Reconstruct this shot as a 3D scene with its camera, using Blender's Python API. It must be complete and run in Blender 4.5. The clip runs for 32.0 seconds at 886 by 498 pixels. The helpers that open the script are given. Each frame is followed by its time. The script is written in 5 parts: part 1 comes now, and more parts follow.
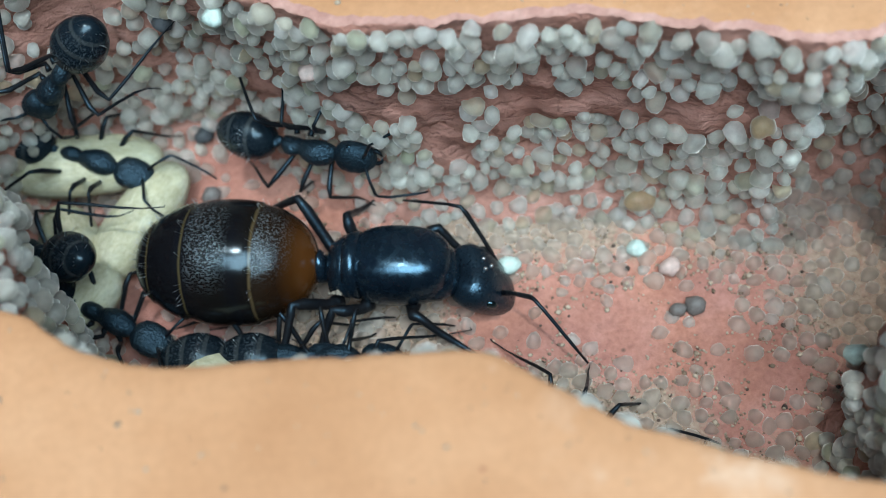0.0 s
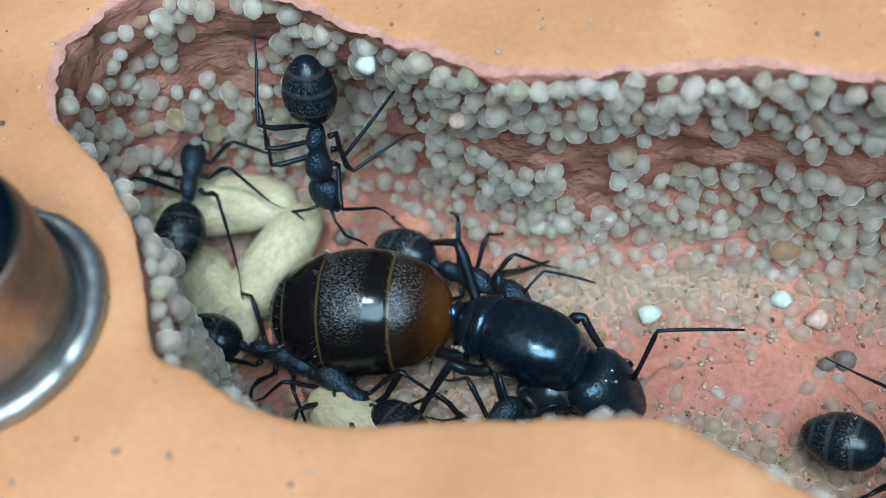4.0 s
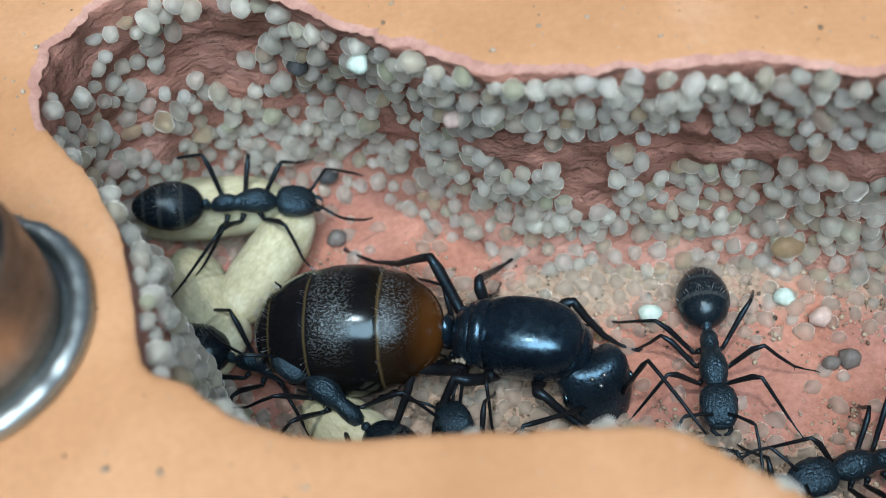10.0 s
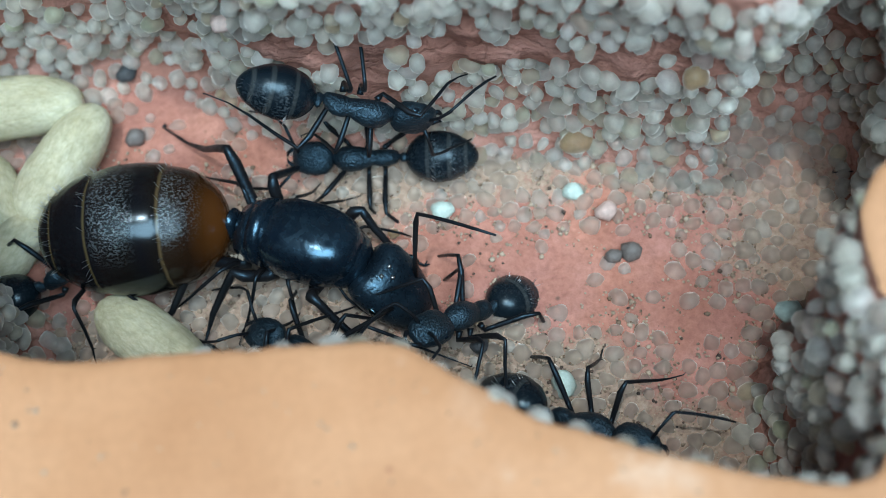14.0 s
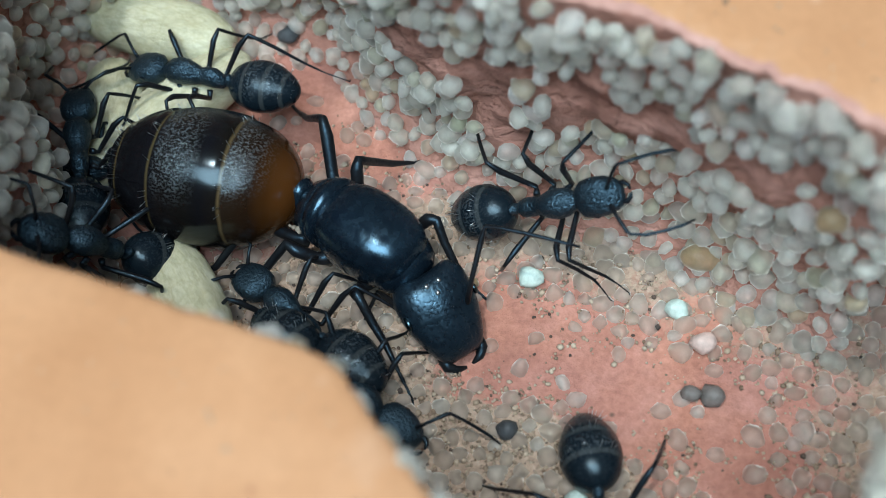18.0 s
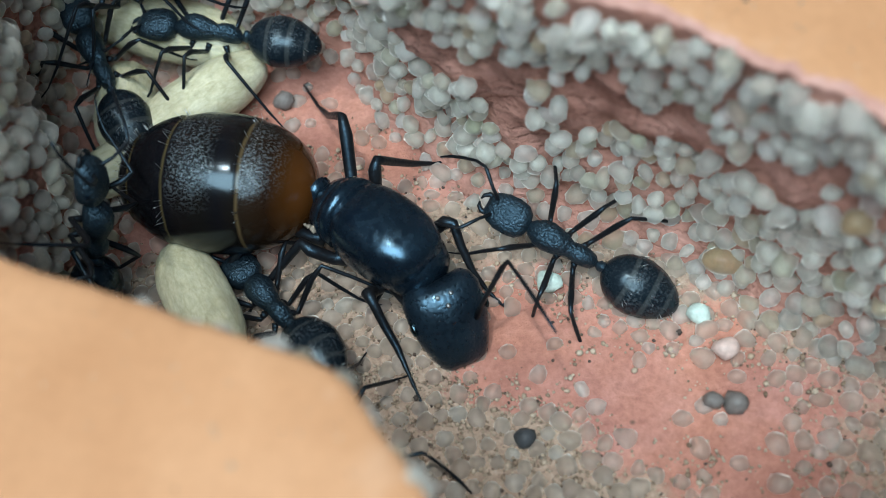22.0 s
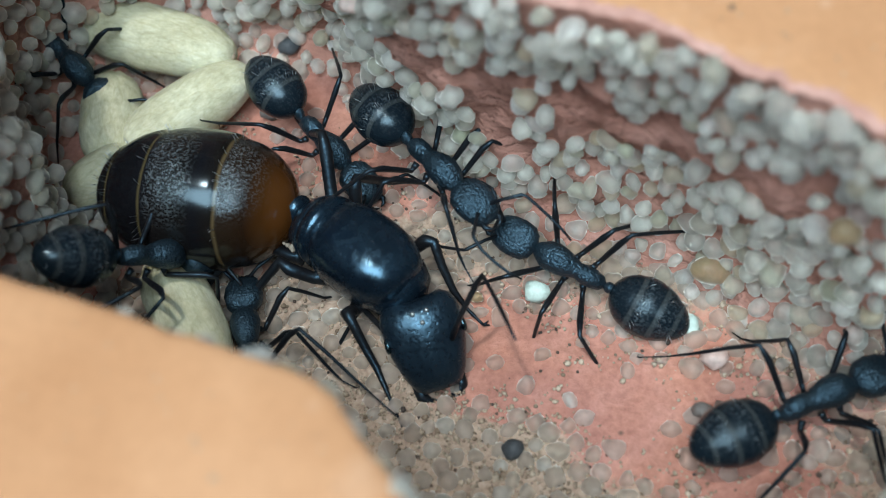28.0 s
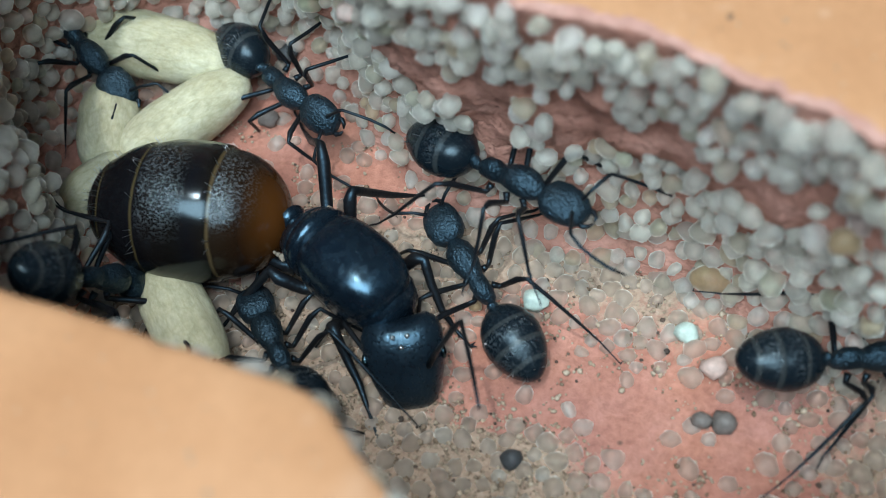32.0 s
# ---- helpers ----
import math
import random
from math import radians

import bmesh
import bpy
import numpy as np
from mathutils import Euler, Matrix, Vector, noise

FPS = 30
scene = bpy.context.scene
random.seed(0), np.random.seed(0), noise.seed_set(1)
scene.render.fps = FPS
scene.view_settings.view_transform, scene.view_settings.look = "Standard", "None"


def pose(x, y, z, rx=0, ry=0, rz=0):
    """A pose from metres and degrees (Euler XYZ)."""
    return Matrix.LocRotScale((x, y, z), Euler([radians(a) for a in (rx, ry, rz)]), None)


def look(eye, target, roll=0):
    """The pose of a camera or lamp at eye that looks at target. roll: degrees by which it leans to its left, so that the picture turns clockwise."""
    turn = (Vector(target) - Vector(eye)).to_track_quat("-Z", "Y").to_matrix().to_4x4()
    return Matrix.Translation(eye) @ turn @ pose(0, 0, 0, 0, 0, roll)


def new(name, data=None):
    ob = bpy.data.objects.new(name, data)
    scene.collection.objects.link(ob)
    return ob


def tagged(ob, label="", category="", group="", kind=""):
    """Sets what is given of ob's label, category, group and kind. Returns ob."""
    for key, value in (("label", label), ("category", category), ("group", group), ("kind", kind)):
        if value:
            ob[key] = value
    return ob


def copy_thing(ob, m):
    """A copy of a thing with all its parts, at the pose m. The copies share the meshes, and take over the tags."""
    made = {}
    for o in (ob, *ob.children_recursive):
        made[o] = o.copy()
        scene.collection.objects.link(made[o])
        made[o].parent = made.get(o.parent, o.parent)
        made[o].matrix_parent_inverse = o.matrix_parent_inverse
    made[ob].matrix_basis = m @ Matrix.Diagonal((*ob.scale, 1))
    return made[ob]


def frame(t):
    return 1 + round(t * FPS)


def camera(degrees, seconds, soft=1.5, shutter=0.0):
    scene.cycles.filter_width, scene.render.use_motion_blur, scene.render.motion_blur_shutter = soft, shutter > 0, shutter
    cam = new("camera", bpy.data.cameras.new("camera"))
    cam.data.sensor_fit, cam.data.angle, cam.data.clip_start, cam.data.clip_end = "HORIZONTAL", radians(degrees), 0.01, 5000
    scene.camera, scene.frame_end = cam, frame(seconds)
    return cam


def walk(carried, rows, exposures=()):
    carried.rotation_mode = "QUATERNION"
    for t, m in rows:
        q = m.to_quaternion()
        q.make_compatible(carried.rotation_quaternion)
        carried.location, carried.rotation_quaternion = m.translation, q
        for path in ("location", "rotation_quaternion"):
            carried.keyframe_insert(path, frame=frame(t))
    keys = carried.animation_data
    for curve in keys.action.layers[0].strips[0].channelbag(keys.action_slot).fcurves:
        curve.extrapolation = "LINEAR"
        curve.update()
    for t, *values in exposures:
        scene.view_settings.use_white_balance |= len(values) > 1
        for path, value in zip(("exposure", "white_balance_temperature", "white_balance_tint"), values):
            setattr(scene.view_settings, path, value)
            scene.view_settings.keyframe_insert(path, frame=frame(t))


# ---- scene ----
# lens, whole clip
cam = camera(41.0, 32.0, soft=0.45)
cam.data.dof.use_dof, cam.data.dof.focus_distance, cam.data.dof.aperture_fstop = True, 0.0362, 85.0
MM = 0.001  # all sizes below are written in millimetres
# seconds, eye x y z, yaw, pitch, roll
PATH = [
    (0, -0.002, -22.790, 35.277, -0.00, -57.14, -10.51),
    (0.5, -0.148, -22.691, 35.286, 0.13, -57.03, -10.54),
    (1, -0.701, -22.501, 35.328, 0.86, -56.80, -11.16),
    (1.5, -1.085, -22.232, 35.266, 1.45, -56.80, -11.54),
    (2, -1.565, -22.058, 35.315, 2.60, -55.91, -12.37),
    (2.5, -1.781, -21.896, 35.277, 4.49, -55.61, -13.72),
    (3, -2.021, -21.857, 35.433, 4.77, -55.64, -13.82),
    (3.5, -2.167, -21.632, 35.579, 4.95, -55.63, -13.75),
    (5.5, -2.650, -20.993, 35.493, 6.21, -55.08, -14.90),
    (6, -2.772, -20.916, 35.431, 6.17, -55.08, -14.99),
    (6.5, -2.818, -20.952, 35.498, 6.56, -55.34, -15.34),
    (7, -2.694, -21.032, 35.469, 6.85, -55.46, -15.66),
    (7.5, -2.525, -20.917, 35.360, 6.19, -55.68, -15.16),
    (8, -2.524, -20.805, 35.321, 5.56, -55.47, -14.76),
    (8.5, -2.483, -20.939, 35.293, 5.26, -55.46, -14.50),
    (9, -2.464, -20.832, 35.283, 5.13, -55.58, -14.45),
    (9.5, -2.404, -20.762, 35.286, 4.68, -55.85, -14.20),
    (10, -2.321, -20.690, 35.102, 4.93, -56.00, -14.50),
    (10.5, -2.199, -20.780, 35.068, 4.22, -56.13, -13.98),
    (11, -1.613, -20.972, 34.879, 2.89, -56.52, -13.14),
    (11.5, -0.925, -21.253, 35.116, 2.42, -58.68, -12.90),
    (12, -0.401, -20.354, 35.294, 3.83, -61.25, -14.67),
    (12.5, -0.324, -19.422, 35.348, 3.59, -61.19, -15.10),
    (13, -0.043, -18.463, 35.258, 3.61, -61.78, -15.61),
    (13.5, 0.449, -19.111, 35.257, 2.96, -62.46, -14.72),
    (14, 1.931, -20.363, 35.427, 0.04, -63.41, -11.37),
    (14.5, 3.167, -21.496, 35.616, -0.52, -63.92, -9.75),
    (16.5, 8.270, -20.844, 32.527, 16.66, -57.54, -5.82),
    (17, 7.041, -19.515, 31.864, 19.18, -57.34, -7.33),
    (17.5, 6.831, -19.515, 31.432, 20.70, -57.20, -8.56),
    (18, 6.604, -19.405, 31.188, 21.59, -57.15, -9.21),
    (18.5, 6.737, -19.261, 31.090, 22.01, -57.41, -9.75),
    (19, 6.731, -19.216, 30.997, 22.13, -57.53, -9.92),
    (19.5, 6.687, -19.182, 30.948, 22.42, -57.45, -10.09),
    (20, 6.661, -19.193, 30.983, 22.81, -57.32, -10.47),
    (20.5, 6.703, -19.001, 30.779, 22.91, -57.15, -10.54),
    (21, 6.732, -18.839, 30.748, 23.28, -57.09, -10.95),
    (21.5, 6.739, -18.884, 30.703, 23.60, -57.12, -11.23),
    (22, 6.673, -18.841, 30.722, 23.76, -57.07, -11.40),
    (22.5, 6.734, -18.823, 30.726, 24.01, -57.11, -11.58),
    (23, 6.675, -18.846, 30.727, 23.89, -57.01, -11.51),
    (23.5, 6.786, -18.965, 30.804, 23.88, -57.18, -11.54),
    (24, 6.754, -18.978, 30.741, 23.57, -56.99, -11.22),
    (24.5, 6.760, -18.744, 30.687, 23.70, -56.98, -11.46),
    (25, 6.771, -18.775, 30.613, 23.44, -56.90, -11.22),
    (25.5, 6.817, -18.741, 30.634, 23.70, -56.73, -11.34),
    (27.5, 6.827, -18.725, 30.585, 23.29, -56.73, -11.01),
    (28, 6.761, -18.754, 30.523, 22.82, -56.59, -10.73),
    (28.5, 6.790, -18.679, 30.535, 23.00, -56.74, -10.93),
    (29, 6.834, -18.707, 30.536, 22.95, -56.79, -10.81),
    (29.5, 6.892, -18.672, 30.511, 22.99, -56.82, -10.92),
    (30, 6.917, -18.658, 30.488, 23.07, -56.78, -10.95),
    (30.5, 6.870, -18.609, 30.467, 22.75, -56.77, -10.70),
    (31, 6.890, -18.584, 30.493, 22.67, -56.78, -10.64),
    (31.5, 6.817, -18.512, 30.492, 22.59, -56.76, -10.60),
    (32, 6.797, -18.516, 30.482, 22.90, -56.44, -10.82),
]


def eye_pose(x, y, z, yaw, pitch, roll):
    m = pose(x * MM, y * MM, z * MM, 90 + pitch, 0, yaw)
    return m @ pose(0, 0, 0, 0, 0, roll)


# seconds, stops, kelvin, tint
TINTS = [(0, 0.02, 5850, 4), (3.0, 0.02, 5900, 6), (5.5, 0.02, 6150, 9), (9.5, 0.02, 6200, 10), (12.0, 0.01, 5850, 4), (14.0, 0.0, 5740, 4), (17.0, 0.02, 6020, 6), (27.0, 0.03, 6060, 6), (32.0, 0.03, 6080, 6)]
walk(cam, [(t, eye_pose(*p)) for t, *p in PATH], TINTS)

# ---- light ----
world = bpy.data.worlds.new("room_light")
scene.world = world
world.use_nodes = True
wn, wl = world.node_tree.nodes, world.node_tree.links
sky = wn.new("ShaderNodeTexSky")
sky.sky_type, sky.sun_disc, sky.sun_elevation, sky.sun_rotation = "NISHITA", False, radians(70), radians(183)
wl.new(sky.outputs[0], wn["Background"].inputs[0])
wn["Background"].inputs[1].default_value = 0.022

sun_data = bpy.data.lights.new("key_lamp", "SUN")
sun_data.energy, sun_data.angle, sun_data.color = 1.65, radians(2.5), (1.0, 0.95, 0.89)
sun = new("key_lamp", sun_data)
sun.matrix_world = look((-0.015, -0.035, 0.25), (0, 0, 0))
window_data = bpy.data.lights.new("window_light", "AREA")
window_data.shape, window_data.size, window_data.size_y = "RECTANGLE", 0.20, 0.13
window_data.energy, window_data.color = 1.4, (0.82, 0.94, 1.0)
window_light = new("window_light", window_data)
window_light.matrix_world = look((0.02, -0.135, 0.25), (0, -0.003, 0.0))
scene.view_settings.exposure = 0.0

# ---- materials ----


def material(name, rough=0.5, metallic=0.0, spec=0.5):
    m = bpy.data.materials.new(name)
    m.use_nodes = True
    n = m.node_tree.nodes
    b = n["Principled BSDF"]
    b.inputs["Roughness"].default_value = rough
    b.inputs["Metallic"].default_value = metallic
    b.inputs["Specular IOR Level"].default_value = spec
    return m, n, m.node_tree.links, b


def noise_tex(n, l, scale, detail=6.0, rough=0.6, coord=None):
    tex = n.new("ShaderNodeTexNoise")
    tex.inputs["Scale"].default_value = scale
    tex.inputs["Detail"].default_value = detail
    tex.inputs["Roughness"].default_value = rough
    if coord is not None:
        l.new(coord, tex.inputs["Vector"])
    return tex


def ramp(n, l, fac, stops):
    r = n.new("ShaderNodeValToRGB")
    e = r.color_ramp.elements
    e[0].position, e[0].color = stops[0][0], (*stops[0][1], 1)
    e[1].position, e[1].color = stops[-1][0], (*stops[-1][1], 1)
    for p, c in stops[1:-1]:
        q = e.new(p)
        q.color = (*c, 1)
    l.new(fac, r.inputs[0])
    return r.outputs[0]


def mix(n, l, kind, fac, a, b):
    m = n.new("ShaderNodeMix")
    m.data_type, m.blend_type = "RGBA", kind
    if isinstance(fac, float):
        m.inputs[0].default_value = fac
    else:
        l.new(fac, m.inputs[0])
    l.new(a, m.inputs[6])
    l.new(b, m.inputs[7])
    return m.outputs[2]


def bump(n, l, b, height, strength, distance):
    bp = n.new("ShaderNodeBump")
    bp.inputs["Strength"].default_value = strength
    bp.inputs["Distance"].default_value = distance * MM
    l.new(height, bp.inputs["Height"])
    l.new(bp.outputs[0], b.inputs["Normal"])
    return bp


def coords(n):
    return n.new("ShaderNodeTexCoord").outputs["Object"]


def clay_material(name, dark, mid, light, fleck, bump_mm, rough=0.85, coarse=350.0, contrast=0.8, streaks=False):
    """Fired clay: blotches, fine grain, dark flecks and small pits."""
    m, n, l, b = material(name, rough, 0, 0.25)
    c = coords(n)
    wide = c
    if streaks:
        lay = n.new("ShaderNodeMapping")
        lay.inputs["Scale"].default_value = (0.55, 0.55, 1.3)
        l.new(c, lay.inputs[0])
        wide = lay.outputs[0]
    big = noise_tex(n, l, coarse, 5, 0.6, wide)
    fine = noise_tex(n, l, 4200.0, 4, 0.7, wide)
    base = ramp(n, l, big.outputs["Fac"], [(0.3, dark), (0.5, mid), (0.7, light)])
    g = ramp(n, l, fine.outputs["Fac"], [(0.3, (0.75, 0.72, 0.7)), (0.7, (1.12, 1.12, 1.12))])
    col = mix(n, l, "MULTIPLY", contrast, base, g)
    vor = n.new("ShaderNodeTexVoronoi")
    vor.inputs["Scale"].default_value = 900.0
    l.new(c, vor.inputs["Vector"])
    spots = ramp(n, l, vor.outputs["Distance"], [(0.03, (1, 1, 1)), (0.10, (0, 0, 0))])
    pick = ramp(n, l, noise_tex(n, l, 700.0, 2, 0.5, c).outputs["Fac"], [(0.56, (0, 0, 0)), (0.62, (1, 1, 1))])
    mask = mix(n, l, "MULTIPLY", 1.0, spots, pick)
    rgb = n.new("ShaderNodeRGB")
    rgb.outputs[0].default_value = (*fleck, 1)
    l.new(mix(n, l, "MIX", mask, col, rgb.outputs[0]), b.inputs["Base Color"])
    hsum = n.new("ShaderNodeMath")
    hsum.operation = "ADD"
    l.new(big.outputs["Fac"], hsum.inputs[0])
    l.new(fine.outputs["Fac"], hsum.inputs[1])
    bump(n, l, b, hsum.outputs[0], 0.6, bump_mm)
    return m


def dusty(m, cols):
    """Lays sandy dust over a clay where the mesh says that it has gathered."""
    n, l = m.node_tree.nodes, m.node_tree.links
    b = n["Principled BSDF"]
    under = b.inputs["Base Color"].links[0].from_socket
    c = coords(n)
    at = n.new("ShaderNodeAttribute")
    at.attribute_name = "dust"
    spots = noise_tex(n, l, 1800.0, 7, 0.75, c)
    add = n.new("ShaderNodeMath")
    add.operation = "ADD"
    l.new(at.outputs["Fac"], add.inputs[0])
    l.new(spots.outputs["Fac"], add.inputs[1])
    mask = ramp(n, l, add.outputs[0], [(0.70, (0, 0, 0)), (0.95, (0.9, 0.9, 0.9))])
    # warmer and cooler stretches of the clay
    drift = ramp(n, l, noise_tex(n, l, 190.0, 4, 0.55, c).outputs["Fac"], [(0.35, (0.95, 0.96, 1.04)), (0.65, (1.06, 1.02, 0.94))])
    under = mix(n, l, "MULTIPLY", 1.0, under, drift)
    sand = ramp(n, l, noise_tex(n, l, 5200.0, 3, 0.7, c).outputs["Fac"], [(0.3, cols[0]), (0.5, cols[1]), (0.7, cols[2])])
    l.new(mix(n, l, "MIX", mask, under, sand), b.inputs["Base Color"])
    return m


def scuffed(m, pale):
    """Chalky scuffs and small pale flecks on a smooth clay face."""
    n, l = m.node_tree.nodes, m.node_tree.links
    b = n["Principled BSDF"]
    under = b.inputs["Base Color"].links[0].from_socket
    c = coords(n)
    area = ramp(n, l, noise_tex(n, l, 90.0, 3, 0.5, c).outputs["Fac"], [(0.55, (0, 0, 0)), (0.70, (1, 1, 1))])
    rub = ramp(n, l, noise_tex(n, l, 700.0, 6, 0.7, c).outputs["Fac"], [(0.50, (0, 0, 0)), (0.72, (0.7, 0.7, 0.7))])
    vor = n.new("ShaderNodeTexVoronoi")
    vor.inputs["Scale"].default_value = 520.0
    l.new(c, vor.inputs["Vector"])
    dots = ramp(n, l, vor.outputs["Distance"], [(0.05, (0.6, 0.6, 0.6)), (0.11, (0, 0, 0))])
    rgb = n.new("ShaderNodeRGB")
    rgb.outputs[0].default_value = (*pale, 1)
    worn = mix(n, l, "MIX", mix(n, l, "MULTIPLY", 1.0, area, rub), under, rgb.outputs[0])
    l.new(mix(n, l, "MIX", mix(n, l, "MULTIPLY", 1.0, dots, rub), worn, rgb.outputs[0]), b.inputs["Base Color"])
    return m


def crumbled(m):
    """Cracks and crumbs on broken clay, laid over its relief."""
    n, l = m.node_tree.nodes, m.node_tree.links
    b = n["Principled BSDF"]
    c = coords(n)
    warp = noise_tex(n, l, 1300.0, 4, 0.7, c)
    lean = n.new("ShaderNodeMapping")
    lean.inputs["Scale"].default_value = (0.6, 0.6, 1.5)
    l.new(mix(n, l, "ADD", 0.0006, c, warp.outputs["Color"]), lean.inputs[0])
    crack = n.new("ShaderNodeTexVoronoi")
    crack.feature = "DISTANCE_TO_EDGE"
    crack.inputs["Scale"].default_value = 1100.0
    l.new(lean.outputs[0], crack.inputs["Vector"])
    line = ramp(n, l, crack.outputs["Distance"], [(0.0, (0, 0, 0)), (0.10, (1, 1, 1))])
    crumbs = noise_tex(n, l, 6500.0, 4, 0.8, c)
    both = n.new("ShaderNodeMath")
    both.operation = "MULTIPLY_ADD"
    l.new(line, both.inputs[0])
    both.inputs[1].default_value = 0.35
    l.new(crumbs.outputs["Fac"], both.inputs[2])
    old = b.inputs["Normal"].links[0].from_node
    over = n.new("ShaderNodeBump")
    over.inputs["Strength"].default_value = 0.9
    over.inputs["Distance"].default_value = 0.10 * MM
    l.new(both.outputs[0], over.inputs["Height"])
    l.new(old.outputs[0], over.inputs["Normal"])
    l.new(over.outputs[0], b.inputs["Normal"])
    under = b.inputs["Base Color"].links[0].from_socket
    dark = ramp(n, l, crack.outputs["Distance"], [(0.0, (0.62, 0.58, 0.55)), (0.05, (1, 1, 1))])
    l.new(mix(n, l, "MULTIPLY", 0.7, under, dark), b.inputs["Base Color"])
    return m


CLAY_TOP = clay_material("terracotta_top", (0.375, 0.189, 0.089), (0.44, 0.234, 0.117), (0.505, 0.285, 0.153), (0.28, 0.125, 0.065), 0.010, 0.5, 160.0, 0.38)
scuffed(CLAY_TOP, (0.66, 0.50, 0.38))
CLAY_WALL = clay_material("terracotta_carved", (0.40, 0.19, 0.14), (0.52, 0.265, 0.205), (0.62, 0.345, 0.28), (0.17, 0.075, 0.055), 0.22, 0.9, 800.0, 0.75, True)
crumbled(CLAY_WALL)
CLAY_EDGE = clay_material("terracotta_chipped_edge", (0.34, 0.18, 0.145), (0.42, 0.24, 0.195), (0.50, 0.31, 0.26), (0.26, 0.12, 0.08), 0.10, 0.9, 900.0)
CLAY_FLOOR = clay_material("terracotta_floor", (0.28, 0.13, 0.098), (0.36, 0.172, 0.132), (0.44, 0.23, 0.185), (0.12, 0.075, 0.055), 0.13, 0.8, 420.0, 1.0)

dusty(CLAY_FLOOR, ((0.20, 0.145, 0.105), (0.32, 0.245, 0.18), (0.42, 0.34, 0.265)))


def grain_material(name, stops, rough=0.22, clear=0.35, per_island=False, milky=False, shine=0.0, see=0.4):
    """Worn quartz: clouded inside, wet-looking skin, light seeping through."""
    m, n, l, b = material(name, rough, 0, 0.5)
    if per_island:
        rnd = n.new("ShaderNodeNewGeometry").outputs["Random Per Island"]
    else:
        rnd = n.new("ShaderNodeObjectInfo").outputs["Random"]
    c = coords(n)
    base = ramp(n, l, rnd, stops)
    cloud = ramp(n, l, noise_tex(n, l, 2600.0, 5, 0.7, c).outputs["Fac"], [(0.34, (0.66, 0.66, 0.64)), (0.66, (1.15, 1.15, 1.15))])
    tone = mix(n, l, "MULTIPLY", 0.8, base, cloud)
    l.new(tone, b.inputs["Base Color"])
    b.inputs["Transmission Weight"].default_value = clear
    b.inputs["IOR"].default_value = 1.30
    if milky:
        b.inputs["Coat Weight"].default_value = 0.25
        b.inputs["Sheen Weight"].default_value = 1.0
        b.inputs["Sheen Roughness"].default_value = 0.3
        b.inputs["Sheen Tint"].default_value = (0.98, 1.0, 0.99, 1)
        b.inputs["Coat Roughness"].default_value = 0.18
    bump(n, l, b, noise_tex(n, l, 4200.0, 5, 0.7, c).outputs["Fac"], 0.6, 0.07)
    if shine:
        # light that falls on one side of a grain shines out of the other, and what lies behind shows through
        glow = n.new("ShaderNodeBsdfTranslucent")
        l.new(tone, glow.inputs[0])
        both = n.new("ShaderNodeMixShader")
        both.inputs[0].default_value = shine
        l.new(b.outputs[0], both.inputs[1])
        l.new(glow.outputs[0], both.inputs[2])
        pure = n.new("ShaderNodeBsdfTransparent")
        pure.inputs[0].default_value = (0.95, 0.96, 0.94, 1)
        bent = n.new("ShaderNodeBsdfRefraction")
        bent.inputs["Color"].default_value = (0.97, 0.98, 0.95, 1)
        bent.inputs["Roughness"].default_value = 0.3
        bent.inputs["IOR"].default_value = 1.22
        inside = n.new("ShaderNodeMixShader")
        inside.inputs[0].default_value = 0.45
        l.new(pure.outputs[0], inside.inputs[1])
        l.new(bent.outputs[0], inside.inputs[2])
        veil = n.new("ShaderNodeMixShader")
        l.new(ramp(n, l, noise_tex(n, l, 1500.0, 4, 0.6, c).outputs["Fac"], [(0.35, (see - 0.14,) * 3), (0.65, (see + 0.14,) * 3)]), veil.inputs[0])
        l.new(both.outputs[0], veil.inputs[1])
        l.new(inside.outputs[0], veil.inputs[2])
        # frosted skin: catches the light where it turns away
        frost = n.new("ShaderNodeBsdfSheen")
        frost.inputs["Color"].default_value = (0.44, 0.435, 0.40, 1)
        frost.inputs["Roughness"].default_value = 0.35
        skin = n.new("ShaderNodeAddShader")
        l.new(veil.outputs[0], skin.inputs[0])
        l.new(frost.outputs[0], skin.inputs[1])
        l.new(skin.outputs[0], n["Material Output"].inputs[0])
    return m


QUARTZ = [(0.0, (0.72, 0.60, 0.40)), (0.06, (0.70, 0.64, 0.50)), (0.14, (0.80, 0.80, 0.71)), (0.28, (0.92, 0.92, 0.84)), (0.40, (0.58, 0.56, 0.50)), (0.54, (0.83, 0.82, 0.74)), (0.68, (0.96, 0.95, 0.90)), (0.78, (0.68, 0.68, 0.62)), (0.88, (0.80, 0.76, 0.66)), (0.94, (0.58, 0.62, 0.44)), (1.0, (0.86, 0.74, 0.68))]
DUSTED = [(0.0, (0.65, 0.54, 0.46)), (0.2, (0.75, 0.67, 0.58)), (0.4, (0.79, 0.68, 0.60)), (0.55, (0.65, 0.56, 0.49)), (0.7, (0.84, 0.84, 0.79)), (0.8, (0.74, 0.63, 0.55)), (1.0, (0.72, 0.56, 0.49))]
GRAIN = grain_material("quartz_grain", QUARTZ, 0.45, 0.0, milky=True, shine=0.32, see=0.58)
GRAIN_MANY = grain_material("quartz_grain_many", QUARTZ, 0.45, 0.0, True, True, 0.32, 0.58)
GRAIN_FLOOR = grain_material("floor_quartz_grain", DUSTED, 0.45, 0.0, milky=True, shine=0.36, see=0.67)
